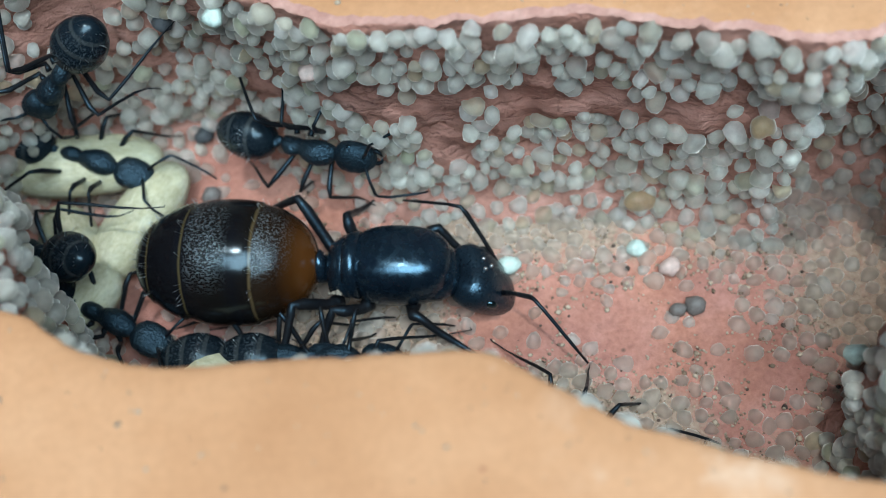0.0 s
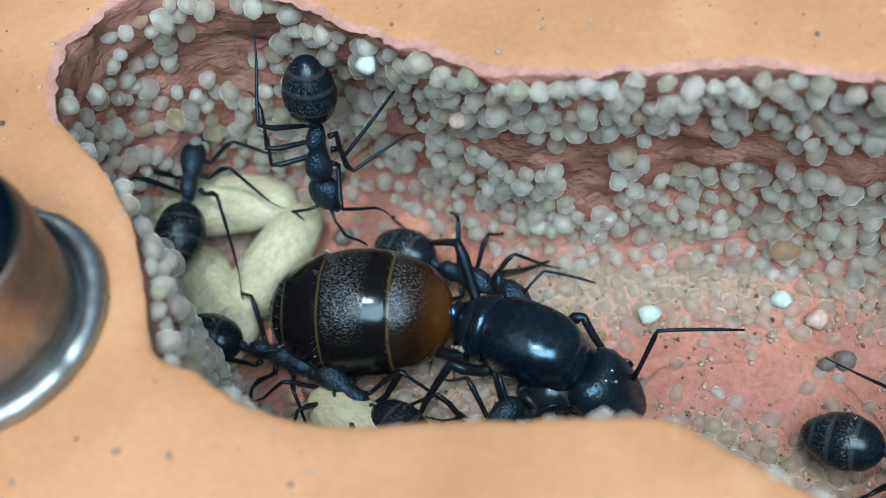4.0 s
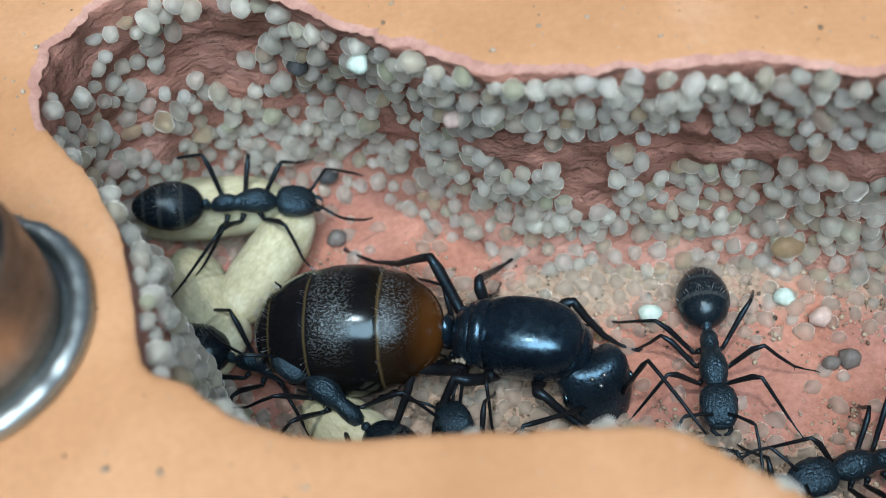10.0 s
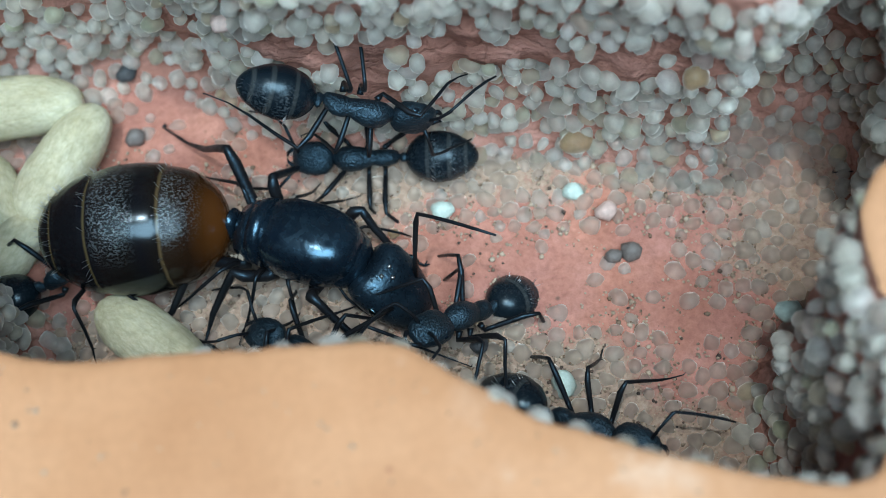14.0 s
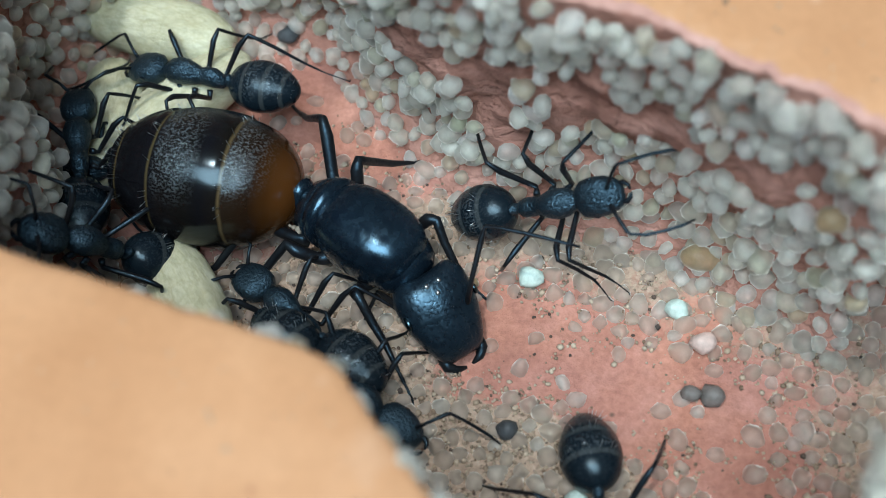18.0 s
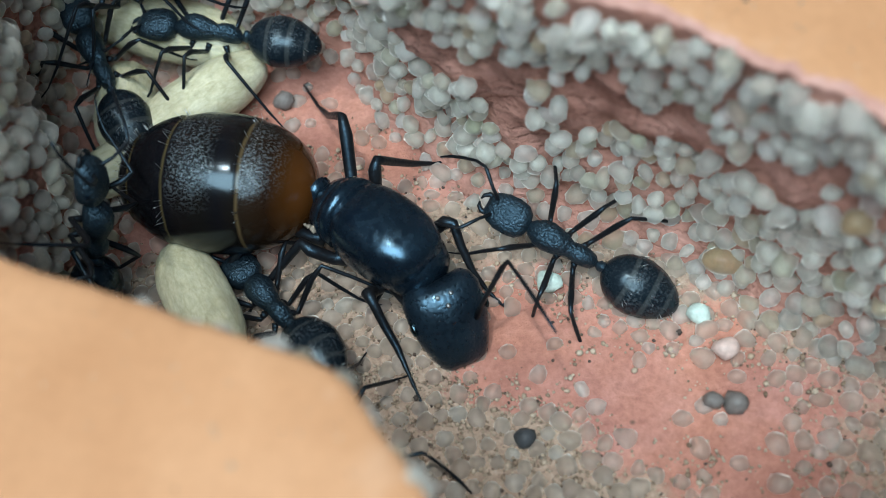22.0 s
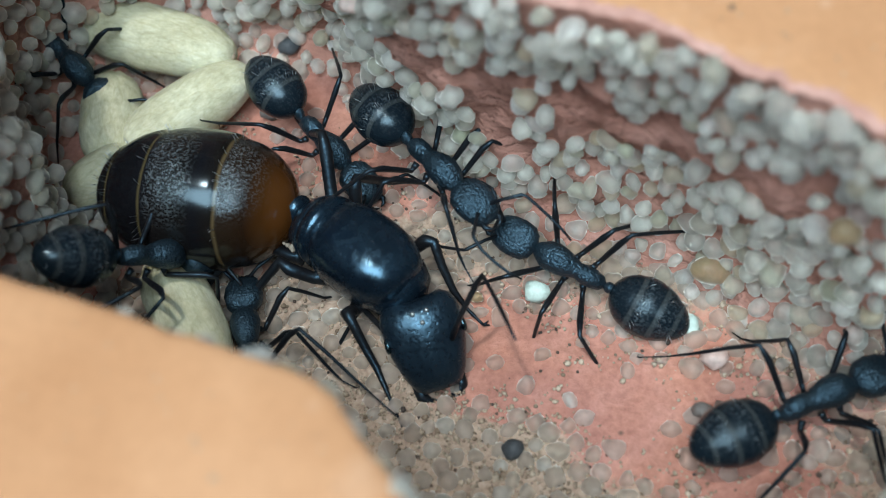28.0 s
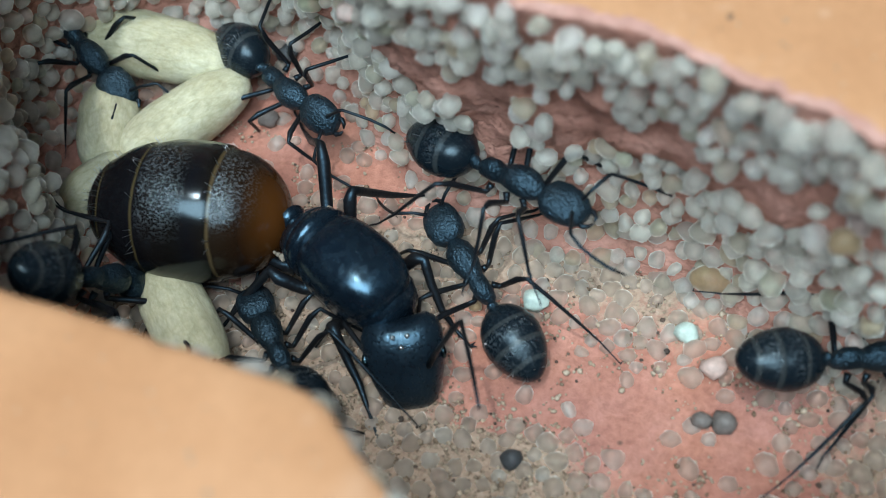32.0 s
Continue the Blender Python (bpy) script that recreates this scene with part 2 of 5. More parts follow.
GRAIN_FLOOR_MANY = grain_material("floor_quartz_grain_many", DUSTED, 0.45, 0.0, True, True, 0.36, 0.67)
GRAIN_TEAL = grain_material("pale_teal_grain", [(0, (0.50, 0.62, 0.57)), (1, (0.54, 0.66, 0.60))], 0.3, 0.1)
GRAIN_AMBER = grain_material("amber_grain", [(0, (0.55, 0.40, 0.23)), (1, (0.62, 0.46, 0.27))], 0.25, 0.0, milky=True, shine=0.45, see=0.42)
GRAIN_DARK = grain_material("dark_grain", [(0, (0.045, 0.05, 0.055)), (1, (0.07, 0.075, 0.08))], 0.4, 0.0)
GRAIN_GREY = grain_material("grey_grain", [(0, (0.13, 0.12, 0.115)), (1, (0.16, 0.145, 0.135))], 0.3, 0.0)
GRAIN_PINK = grain_material("pinkish_grain", [(0, (0.62, 0.47, 0.42)), (1, (0.66, 0.52, 0.46))], 0.3, 0.15)
GRIT = grain_material("brown_grit", [(0, (0.16, 0.11, 0.075)), (0.3, (0.30, 0.235, 0.17)), (0.6, (0.42, 0.35, 0.27)), (0.88, (0.36, 0.28, 0.20)), (0.95, (0.10, 0.07, 0.055)), (1, (0.05, 0.04, 0.035))], 0.8, 0.0, True)


def shell_material(name, base, second, rough, spec, grain, bump_mm, coat=0.0):
    """Insect cuticle: dark, glossy, with fine punctures."""
    m, n, l, b = material(name, rough, 0, spec)
    c = coords(n)
    tex = noise_tex(n, l, 900.0, 4, 0.6, c)
    l.new(ramp(n, l, tex.outputs["Fac"], [(0.35, base), (0.7, second)]), b.inputs["Base Color"])
    fine = noise_tex(n, l, grain, 2, 0.5, c)
    l.new(ramp(n, l, fine.outputs["Fac"], [(0.3, (rough * 0.7,) * 3), (0.7, (min(1, rough * 1.35),) * 3)]), b.inputs["Roughness"])
    b.inputs["Coat Weight"].default_value = coat
    # tint carries the blue of the sky that the cuticle would mirror
    b.inputs["Specular Tint"].default_value = (0.42, 0.74, 1.0, 1)
    b.inputs["Coat Roughness"].default_value = 0.12
    bump(n, l, b, fine.outputs["Fac"], 0.5, bump_mm)
    return m


# bluish bases: the broad blue sheen of a mirrored sky, put into the colour
BLACK = shell_material("black_cuticle", (0.003, 0.005, 0.007), (0.007, 0.011, 0.015), 0.46, 0.9, 13000.0, 0.16)
QUEEN_HEAD = shell_material("queen_head_cuticle", (0.003, 0.005, 0.008), (0.006, 0.011, 0.017), 0.32, 0.75, 9000.0, 0.04)
BLACK_LEG = shell_material("black_leg_cuticle", (0.004, 0.004, 0.005), (0.009, 0.008, 0.008), 0.40, 0.4, 9000.0, 0.02)
QUEEN_BLACK = shell_material("queen_black_cuticle", (0.0025, 0.0045, 0.008), (0.005, 0.010, 0.016), 0.25, 0.8, 4200.0, 0.012, 0.0)


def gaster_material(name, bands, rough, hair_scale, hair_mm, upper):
    """Banded abdomen: colour and gloss by the place along its length; the dull plates carry short silvery hairs, with
    a light sheen painted into the colour of their upper side.
    """
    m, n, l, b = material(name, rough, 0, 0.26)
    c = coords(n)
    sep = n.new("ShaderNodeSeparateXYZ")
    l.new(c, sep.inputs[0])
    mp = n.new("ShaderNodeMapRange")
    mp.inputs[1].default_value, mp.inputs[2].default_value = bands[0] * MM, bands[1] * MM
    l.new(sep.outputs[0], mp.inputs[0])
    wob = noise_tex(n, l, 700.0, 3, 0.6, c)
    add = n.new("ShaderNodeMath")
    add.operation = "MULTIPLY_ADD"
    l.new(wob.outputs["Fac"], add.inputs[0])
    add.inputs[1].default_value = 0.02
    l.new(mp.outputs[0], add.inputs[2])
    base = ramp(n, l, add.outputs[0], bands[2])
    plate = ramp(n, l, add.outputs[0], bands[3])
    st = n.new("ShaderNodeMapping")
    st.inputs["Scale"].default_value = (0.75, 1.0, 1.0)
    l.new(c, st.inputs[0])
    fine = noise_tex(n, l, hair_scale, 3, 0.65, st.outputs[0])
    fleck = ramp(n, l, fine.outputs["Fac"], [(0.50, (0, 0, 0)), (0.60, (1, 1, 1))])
    # silver is kept to the upper side, painting the sheen that light lays there
    sheen_rise = n.new("ShaderNodeMapRange")
    sheen_rise.interpolation_type = "SMOOTHSTEP"
    sheen_rise.inputs[1].default_value, sheen_rise.inputs[2].default_value = upper[0] * MM, upper[1] * MM
    l.new(sep.outputs[2], sheen_rise.inputs[0])
    plate = mix(n, l, "MULTIPLY", 1.0, plate, sheen_rise.outputs[0])
    hair_sheen = mix(n, l, "MULTIPLY", 1.0, fleck, plate)
    silver_sheen = n.new("ShaderNodeRGB")
    silver_sheen.outputs[0].default_value = (0.42, 0.49, 0.53, 1)
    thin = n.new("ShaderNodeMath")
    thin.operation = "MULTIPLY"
    l.new(hair_sheen, thin.inputs[0])
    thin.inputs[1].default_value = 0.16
    l.new(mix(n, l, "MIX", thin.outputs[0], base, silver_sheen.outputs[0]), b.inputs["Base Color"])
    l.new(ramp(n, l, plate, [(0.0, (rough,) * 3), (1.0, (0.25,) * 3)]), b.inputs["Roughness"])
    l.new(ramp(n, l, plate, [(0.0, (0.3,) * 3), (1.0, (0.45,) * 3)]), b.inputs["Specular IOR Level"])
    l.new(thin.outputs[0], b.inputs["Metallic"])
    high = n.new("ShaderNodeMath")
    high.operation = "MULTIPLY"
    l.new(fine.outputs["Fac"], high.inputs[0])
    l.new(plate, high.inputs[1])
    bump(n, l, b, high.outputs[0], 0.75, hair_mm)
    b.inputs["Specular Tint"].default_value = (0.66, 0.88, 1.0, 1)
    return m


def pupa_material():
    """Papery silk: matted threads along the cocoon, creases, darker stained ends."""
    m, n, l, b = material("silk_cocoon", 0.5, 0, 0.4)
    c = coords(n)
    big = noise_tex(n, l, 420.0, 5, 0.65, c)
    st = n.new("ShaderNodeMapping")
    st.inputs["Scale"].default_value = (0.45, 1.0, 1.0)
    l.new(c, st.inputs[0])
    silk = noise_tex(n, l, 5200.0, 7, 0.8, st.outputs[0])
    fold = n.new("ShaderNodeTexVoronoi")
    fold.feature = "DISTANCE_TO_EDGE"
    fold.inputs["Scale"].default_value = 3300.0
    l.new(st.outputs[0], fold.inputs["Vector"])
    crease = ramp(n, l, fold.outputs["Distance"], [(0.0, (0, 0, 0)), (0.16, (1, 1, 1))])
    base = ramp(n, l, big.outputs["Fac"], [(0.3, (0.43, 0.405, 0.27)), (0.5, (0.54, 0.53, 0.385)), (0.72, (0.62, 0.625, 0.50))])
    fib = ramp(n, l, silk.outputs["Fac"], [(0.3, (0.62, 0.61, 0.54)), (0.7, (1.16, 1.16, 1.14))])
    web = ramp(n, l, fold.outputs["Distance"], [(0.0, (0.89, 0.88, 0.83)), (0.14, (1.02, 1.02, 1.02))])
    l.new(mix(n, l, "MULTIPLY", 0.75, mix(n, l, "MULTIPLY", 0.9, base, fib), web), b.inputs["Base Color"])
    b.inputs["Subsurface Weight"].default_value = 0.2
    b.inputs["Subsurface Radius"].default_value = (0.0006, 0.0005, 0.0003)
    both = n.new("ShaderNodeMath")
    both.operation = "MULTIPLY_ADD"
    l.new(crease, both.inputs[0])
    both.inputs[1].default_value = 0.12
    l.new(silk.outputs["Fac"], both.inputs[2])
    bump(n, l, b, both.outputs[0], 0.7, 0.06)
    return m


COCOON = pupa_material()


def metal_material(name, col, rough, dull=0.7, pits=0.02):
    m, n, l, b = material(name, rough, 1.0, 0.5)
    c = coords(n)
    w = noise_tex(n, l, 900.0, 5, 0.7, c)
    k = tuple(v * dull for v in col)
    l.new(ramp(n, l, w.outputs["Fac"], [(0.3, k), (0.7, col)]), b.inputs["Base Color"])
    l.new(ramp(n, l, w.outputs["Fac"], [(0.3, (min(1, rough * 1.5),) * 3), (0.7, (rough * 0.8,) * 3)]), b.inputs["Roughness"])
    bump(n, l, b, w.outputs["Fac"], 0.4, pits)
    return m


STEEL = metal_material("screw_steel", (0.50, 0.54, 0.55), 0.30)
WASHER = metal_material("pitted_washer_steel", (0.46, 0.53, 0.55), 0.46, 0.45, 0.09)
TARNISHED = metal_material("tarnished_steel", (0.46, 0.36, 0.29), 0.42, 0.5, 0.04)
BLUED = metal_material("blued_steel", (0.085, 0.15, 0.18), 0.2)

# ---- mesh helpers ----


def finish(name, bm, mat, smooth=True):
    me = bpy.data.meshes.new(name)
    bm.to_mesh(me)
    bm.free()
    if mat is not None:
        me.materials.append(mat)
    if smooth:
        me.polygons.foreach_set("use_smooth", [True] * len(me.polygons))
    return me


def part(name, bm, mat, parent=None, label="", at=None):
    ob = new(name, finish(name, bm, mat))
    if parent is not None:
        ob.parent = parent
    if at is not None:
        ob.matrix_basis = at
    if label:
        tagged(ob, label)
    return ob


def mm_pose(x, y, z, rx=0, ry=0, rz=0):
    return pose(x * MM, y * MM, z * MM, rx, ry, rz)


def loft(bm, stations, seg=18, caps=True, square=1.0):
    """Rounded body along x. Stations: x, middle y, middle z, half width, half height (mm)."""
    rings = []
    for x, cy, cz, w, h in stations:
        rings.append([bm.verts.new((x * MM, (cy + w * math.copysign(abs(math.cos(a)) ** square, math.cos(a))) * MM, (cz + h * math.copysign(abs(math.sin(a)) ** square, math.sin(a))) * MM)) for a in (2 * math.pi * k / seg for k in range(seg))])
    for r, s in zip(rings, rings[1:]):
        for k in range(seg):
            bm.faces.new((r[k], r[(k + 1) % seg], s[(k + 1) % seg], s[k]))
    if caps:
        bm.faces.new(rings[0][::-1])
        bm.faces.new(rings[-1])
    return rings


def egg(x0, x1, w, h, cz=0.0, n=12, power=2.0, shift=0.0, cy=0.0):
    """Stations of an egg-shaped body from x0 to x1; shift moves the widest place forward."""
    out = []
    for k in range(n + 1):
        u = -math.cos(math.pi * k / n)
        r = max(0.02, (1 - abs(u) ** power) ** (1 / power)) * (1 + shift * u)
        out.append((x0 + (x1 - x0) * (u + 1) / 2, cy, cz, w * r, h * r))
    return out


def tube(bm, pts, radii, seg=8):
    """A jointed limb through pts (mm)."""
    pts = [Vector(p) for p in pts]
    rings = []
    for k, p in enumerate(pts):
        d = (pts[min(k + 1, len(pts) - 1)] - pts[max(k - 1, 0)]).normalized()
        a = d.cross(Vector((0, 0, 1)) if abs(d.z) < 0.95 else Vector((1, 0, 0))).normalized()
        b = d.cross(a)
        rings.append([bm.verts.new((p + (a * math.cos(t) + b * math.sin(t)) * radii[k]) * MM) for t in (2 * math.pi * j / seg for j in range(seg))])
    for r, s in zip(rings, rings[1:]):
        for k in range(seg):
            bm.faces.new((r[k], r[(k + 1) % seg], s[(k + 1) % seg], s[k]))
    bm.faces.new(rings[0][::-1])
    bm.faces.new(rings[-1])


def limb_tube(bm, pts, radii, seg=8):
    """A leg with a swollen thigh, a bulging knee, and a ringed foot; pts and radii as for tube, knee at the fourth place."""
    way, wide = [], []
    for k in range(len(pts) - 1):
        a, b = Vector(pts[k]), Vector(pts[k + 1])
        n = 3 if k in (1, 3, 4, 5) else 4 if k == 6 else 2
        for q in range(n):
            u = q / n
            r = radii[k] + (radii[k + 1] - radii[k]) * u
            if k == 6:
                r *= 1.18 if q % 2 else 0.85
            way.append(a.lerp(b, u))
            wide.append(r)
    way.append(Vector(pts[-1]))
    wide.append(radii[-1])
    tube(bm, way, wide, seg)


# ---- the nest block ----
TOP, FLOOR_Z = 12.0, 0.0
# plan of the carved chamber's edge at the block's top face
EDGE = [(-10.9, -6.9), (-9.9, -7.6), (-8.9, -8.5), (-8.0, -9.0), (-6.7, -9.5), (-3.9, -9.9), (-1.4, -10.25), (0.4, -10.6), (1.65, -11.55), (3.05, -12.75), (4.5, -13.6),
        (7.2, -14.9), (9.0, -15.4), (9.8, -15.0), (10.5, -13.9), (10.8, -12.6), (10.75, -11.4), (10.85, -10.2), (11.3, -9.2), (12.2, -8.5), (13.8, -8.3), (16.5, -8.1), (18.5, -7.7),
        (19.0, -6.8), (17.5, -6.0), (15.6, -5.7), (14.5, -5.0), (13.9, -4.0), (13.4, -3.2), (12.8, -3.3), (12.2, -3.8), (11.2, -4.0), (10.0, -3.75), (8.9, -3.1), (7.5, -2.5), (6.2, -1.9), (4.8, -1.35), (3.0, -1.05), (1.3, -0.75), (-0.8, -0.3),
        (-2.3, 0.3), (-4.2, 1.5), (-5.1, 2.2), (-6.3, 3.4), (-7.7, 4.5), (-9.5, 5.35), (-11.2, 5.7), (-12.5, 5.2), (-13.7, 4.0), (-14.0, 2.2), (-13.7, 0.9), (-12.3, -1.3), (-11.5, -3.3), (-11.2, -5.2)]


def closed_curve(pts, n):
    """Evenly spaced places on a smooth closed curve through pts."""
    p = np.array(pts)
    fine = []
    for k in range(len(p)):
        a, b, c, d = p[k - 1], p[k], p[(k + 1) % len(p)], p[(k + 2) % len(p)]
        for t in np.arange(0, 1, 0.1):
            fine.append(0.5 * (2 * b + (c - a) * t + (2 * a - 5 * b + 4 * c - d) * t**2 + (3 * b - a - 3 * c + d) * t**3))
    fine = np.array(fine)
    loop = np.vstack([fine, fine[:1]])
    s = np.r_[0, np.cumsum(np.hypot(*np.diff(loop, axis=0).T))]
    at = np.linspace(0, s[-1], n, endpoint=False)
    return np.stack([np.interp(at, s, loop[:, 0]), np.interp(at, s, loop[:, 1])], 1)


NS = 640
RIM = closed_curve(EDGE, NS)
tang = np.roll(RIM, -4, 0) - np.roll(RIM, 4, 0)
tang /= np.hypot(*tang.T)[:, None]
OUT = np.stack([tang[:, 1], -tang[:, 0]], 1)  # outward, as the curve runs counter-clockwise


def undercut(i, z):
    """How far the carved wall lies behind the edge at height z."""
    x, y = RIM[i]
    deep = 2.5 if OUT[i, 1] > 0.2 else 1.3
    if x < -9:
        deep = 1.7 if y > -1 else 0.5
    elif x > 12.3 and OUT[i, 1] > 0.2:
        deep = 5.0 if x < 13.7 else 1.2
    elif x > 9 and y < -8.4:
        deep = 0.1
    u = min(max(z / TOP, 0.0), 1.0)
    d = deep * (1 - u**1.6)
    if z < 1.3:
        d -= 0.9 * (1 - max(z, 0) / 1.3) ** 1.5
    return d


OFF = np.zeros((NS, 40))
LEVELS = np.r_[np.linspace(-0.4, 11.2, 30), 11.5, 11.7, 11.85, 11.94, 12.0]
for j, z in enumerate(LEVELS):
    col = np.array([undercut(i, z) for i in range(NS)])
    col = np.mean([np.roll(col, k) for k in range(-10, 11)], 0)
    OFF[:, j] = col


def wall_place(i, j):
    z = LEVELS[j]
    p = RIM[i] + OUT[i] * OFF[i, j]
    v = Vector((p[0], p[1], z))
    rough = noise.fractal(v * 0.55, 0.8, 2.1, 5) * 0.42 + noise.noise(Vector((v.x * 0.9, v.y * 0.9, v.z * 3.2))) * 0.22 + noise.noise(v * 4.0) * 0.07
    if z > 11:
        keen = 1.0 if OUT[i, 1] > 0 or p[0] < -11 else 0.3
        if p[0] < -9 and p[1] < 2:
            keen = 0.35
        rough = rough * 0.5 * keen + keen * 0.13 * noise.noise(Vector((v.x * 2.2, v.y * 2.2, 3.0))) + keen * 0.07 * noise.noise(Vector((v.x * 6.0, v.y * 6.0, 8.0)))
    return (p[0] + OUT[i, 0] * rough, p[1] + OUT[i, 1] * rough, z)


WALL = np.array([[wall_place(i, j) for j in range(len(LEVELS))] for i in range(NS)])


def sheet_object(name, verts, faces, mat, smooth=True):
    me = bpy.data.meshes.new(name)
    me.from_pydata([tuple(float(c) * MM for c in v) for v in verts], [], faces)
    me.materials.append(mat)
    if smooth:
        me.polygons.foreach_set("use_smooth", [True] * len(me.polygons))
    me.update()
    return new(name, me)


def build_wall():
    nl = len(LEVELS)
    v = WALL.reshape(-1, 3)
    f = [(i * nl + j, i * nl + j + 1, ((i + 1) % NS) * nl + j + 1, ((i + 1) % NS) * nl + j) for i in range(NS) for j in range(nl - 1)]
    ob = sheet_object("wall_chamber", v, f, CLAY_WALL)
    return tagged(ob, "carved reddish terracotta chamber wall, rough and undercut", "wall", kind="structure")


def build_top():
    """The block: its flat top face round the opening, rounded at the edge, with outer sides and underside."""
    rings = []
    for off, z in ((0.0, 12.0), (0.10, 12.07), (0.24, 12.11), (0.9, 12.12)):
        ring = []
        for i in range(NS):
            base = WALL[i, -1]
            w = noise.noise(Vector((base[0] * 0.8, base[1] * 0.8, off))) * min(off, 0.4) * 0.7
            ring.append((base[0] + OUT[i, 0] * (off + w), base[1] + OUT[i, 1] * (off + w), z))
        rings.append(ring)
    v = [p for r in rings for p in r]
    f = [(a * NS + i, (a + 1) * NS + i, (a + 1) * NS + (i + 1) % NS, a * NS + (i + 1) % NS) for a in range(len(rings) - 1) for i in range(NS)]
    # the flat face between the last ring and the block's rounded rectangular outline
    bm = bmesh.new()
    last = len(v) - NS
    hole = [bm.verts.new(p) for p in v[last:]]
    side = [(-44, -36), (46, -36), (46, 28), (-44, 28)]
    frame_pts = [(a[0] + (b[0] - a[0]) * k / 8, a[1] + (b[1] - a[1]) * k / 8, 12.12) for a, b in zip(side, side[1:] + side[:1]) for k in range(8)]
    rim_out = [bm.verts.new(p) for p in frame_pts]
    loops = [bm.edges.new((r[k], r[(k + 1) % len(r)])) for r in (hole, rim_out) for k in range(len(r))]
    bmesh.ops.triangle_fill(bm, edges=loops, use_beauty=True)
    bm.verts.index_update()
    bm.normal_update()
    faces = [[q.index for q in t.verts] for t in bm.faces]
    up = [t.normal.z for t in bm.faces]
    bm.free()
    base = len(v)
    v += frame_pts
    f += [tuple((last + q if q < NS else base + q - NS) for q in (t if u > 0 else t[::-1])) for t, u in zip(faces, up)]
    n = len(frame_pts)
    v += [(x, y, -8.0) for x, y, z in frame_pts]
    f += [(base + k, base + n + k, base + n + (k + 1) % n, base + (k + 1) % n) for k in range(n)]
    f.append(tuple(base + n + k for k in range(n))[::-1])
    ob = sheet_object("wall_block", v, f, CLAY_TOP)
    ob.data.polygons.foreach_set("use_smooth", [k < 3 * NS for k in range(len(ob.data.polygons))])
    ob.data.materials.append(CLAY_EDGE)
    for q in range(2 * NS):
        i = q % NS
        if OUT[i, 1] > 0.1 or (RIM[i, 0] < -11 and RIM[i, 1] > 1):
            ob.data.polygons[q].material_index = 1
    return tagged(ob, "smooth orange terracotta block top round the chamber", "nest block", kind="structure")


def near_line(p, a, b):
    a, b = Vector(a), Vector(b)
    t = max(0, min(1, (p - a).dot(b - a) / (b - a).length_squared))
    return (p - a - (b - a) * t).length


# swept stretches of floor: from, to, half width
BARE = [((1.5, -3.2), (8.6, -5.0), 1.5), ((8.0, -5.5), (9.5, -7.5), 1.0), ((-9.0, 4.6), (-5.0, 4.6), 1.2), ((-7.5, 3.0), (-3.0, 2.2), 0.8), ((-13, 1), (-9, 1), 3.0)]


def swept(x, y):
    """Below zero on bare clay, rising with the way into the sand."""
    p = Vector((x, y))
    return min(near_line(p, a, b) - w for a, b, w in BARE) + 0.9 * noise.noise(Vector((x * 0.55, y * 0.55, 2.5))) + 0.35 * noise.noise(Vector((x * 1.7, y * 1.7, 7.5)))


def floor_height(x, y):
    v = Vector((x, y, 0))
    return noise.fractal(v * 0.35, 0.9, 2.0, 4) * 0.16 + noise.noise(v * 2.1) * 0.04


def settled(x, y):
    """How much dust lies there: most under the near edge, little by the side tunnel."""
    lie = min(1.0, max(0.0, 0.08 + 0.42 * swept(x, y) + (0.25 if y < -5.5 and x < 4 else 0.0)))
    return lie * (1 - 0.5 * min(1, max(0, (x - 3) / 4))) * (1 - 0.3 * min(1, max(0, (y + 5) / 3)))


def build_floor():
    xs, ys = np.arange(-19, 25.01, 0.22), np.arange(-20, 10.01, 0.22)
    v = [(x, y, floor_height(x, y)) for x in xs for y in ys]
    ny = len(ys)
    f = [(a * ny + b, (a + 1) * ny + b, (a + 1) * ny + b + 1, a * ny + b + 1) for a in range(len(xs) - 1) for b in range(ny - 1)]
    ob = sheet_object("floor", v, f, CLAY_FLOOR)
    dust = ob.data.attributes.new("dust", "FLOAT", "POINT")
    dust.data.foreach_set("value", [settled(x, y) for x, y, z in v])
    return tagged(ob, "pinkish terracotta chamber floor strewn with sand", "floor", kind="structure")


wall = build_wall()
top = build_top()
floor = build_floor()


def build_table():
    bm = bmesh.new()
    bmesh.ops.create_grid(bm, x_segments=4, y_segments=4, size=0.3)
    ob = part("ground", bm, CLAY_TOP, at=mm_pose(0, 0, -8.02))
    return tagged(ob, "pale table top under the clay block", "table top", kind="structure")


build_table()

# ---- screw ----


def lathe(bm, profile, seg=64):
    rings = []
    for r, z in profile:
        rings.append([bm.verts.new((r * math.cos(a) * MM, r * math.sin(a) * MM, z * MM)) for a in (2 * math.pi * k / seg for k in range(seg))])
    for r, s in zip(rings, rings[1:]):
        for k in range(seg):
            bm.faces.new((r[k], r[(k + 1) % seg], s[(k + 1) % seg], s[k]))
    bm.faces.new(rings[0][::-1])
    bm.faces.new(rings[-1])


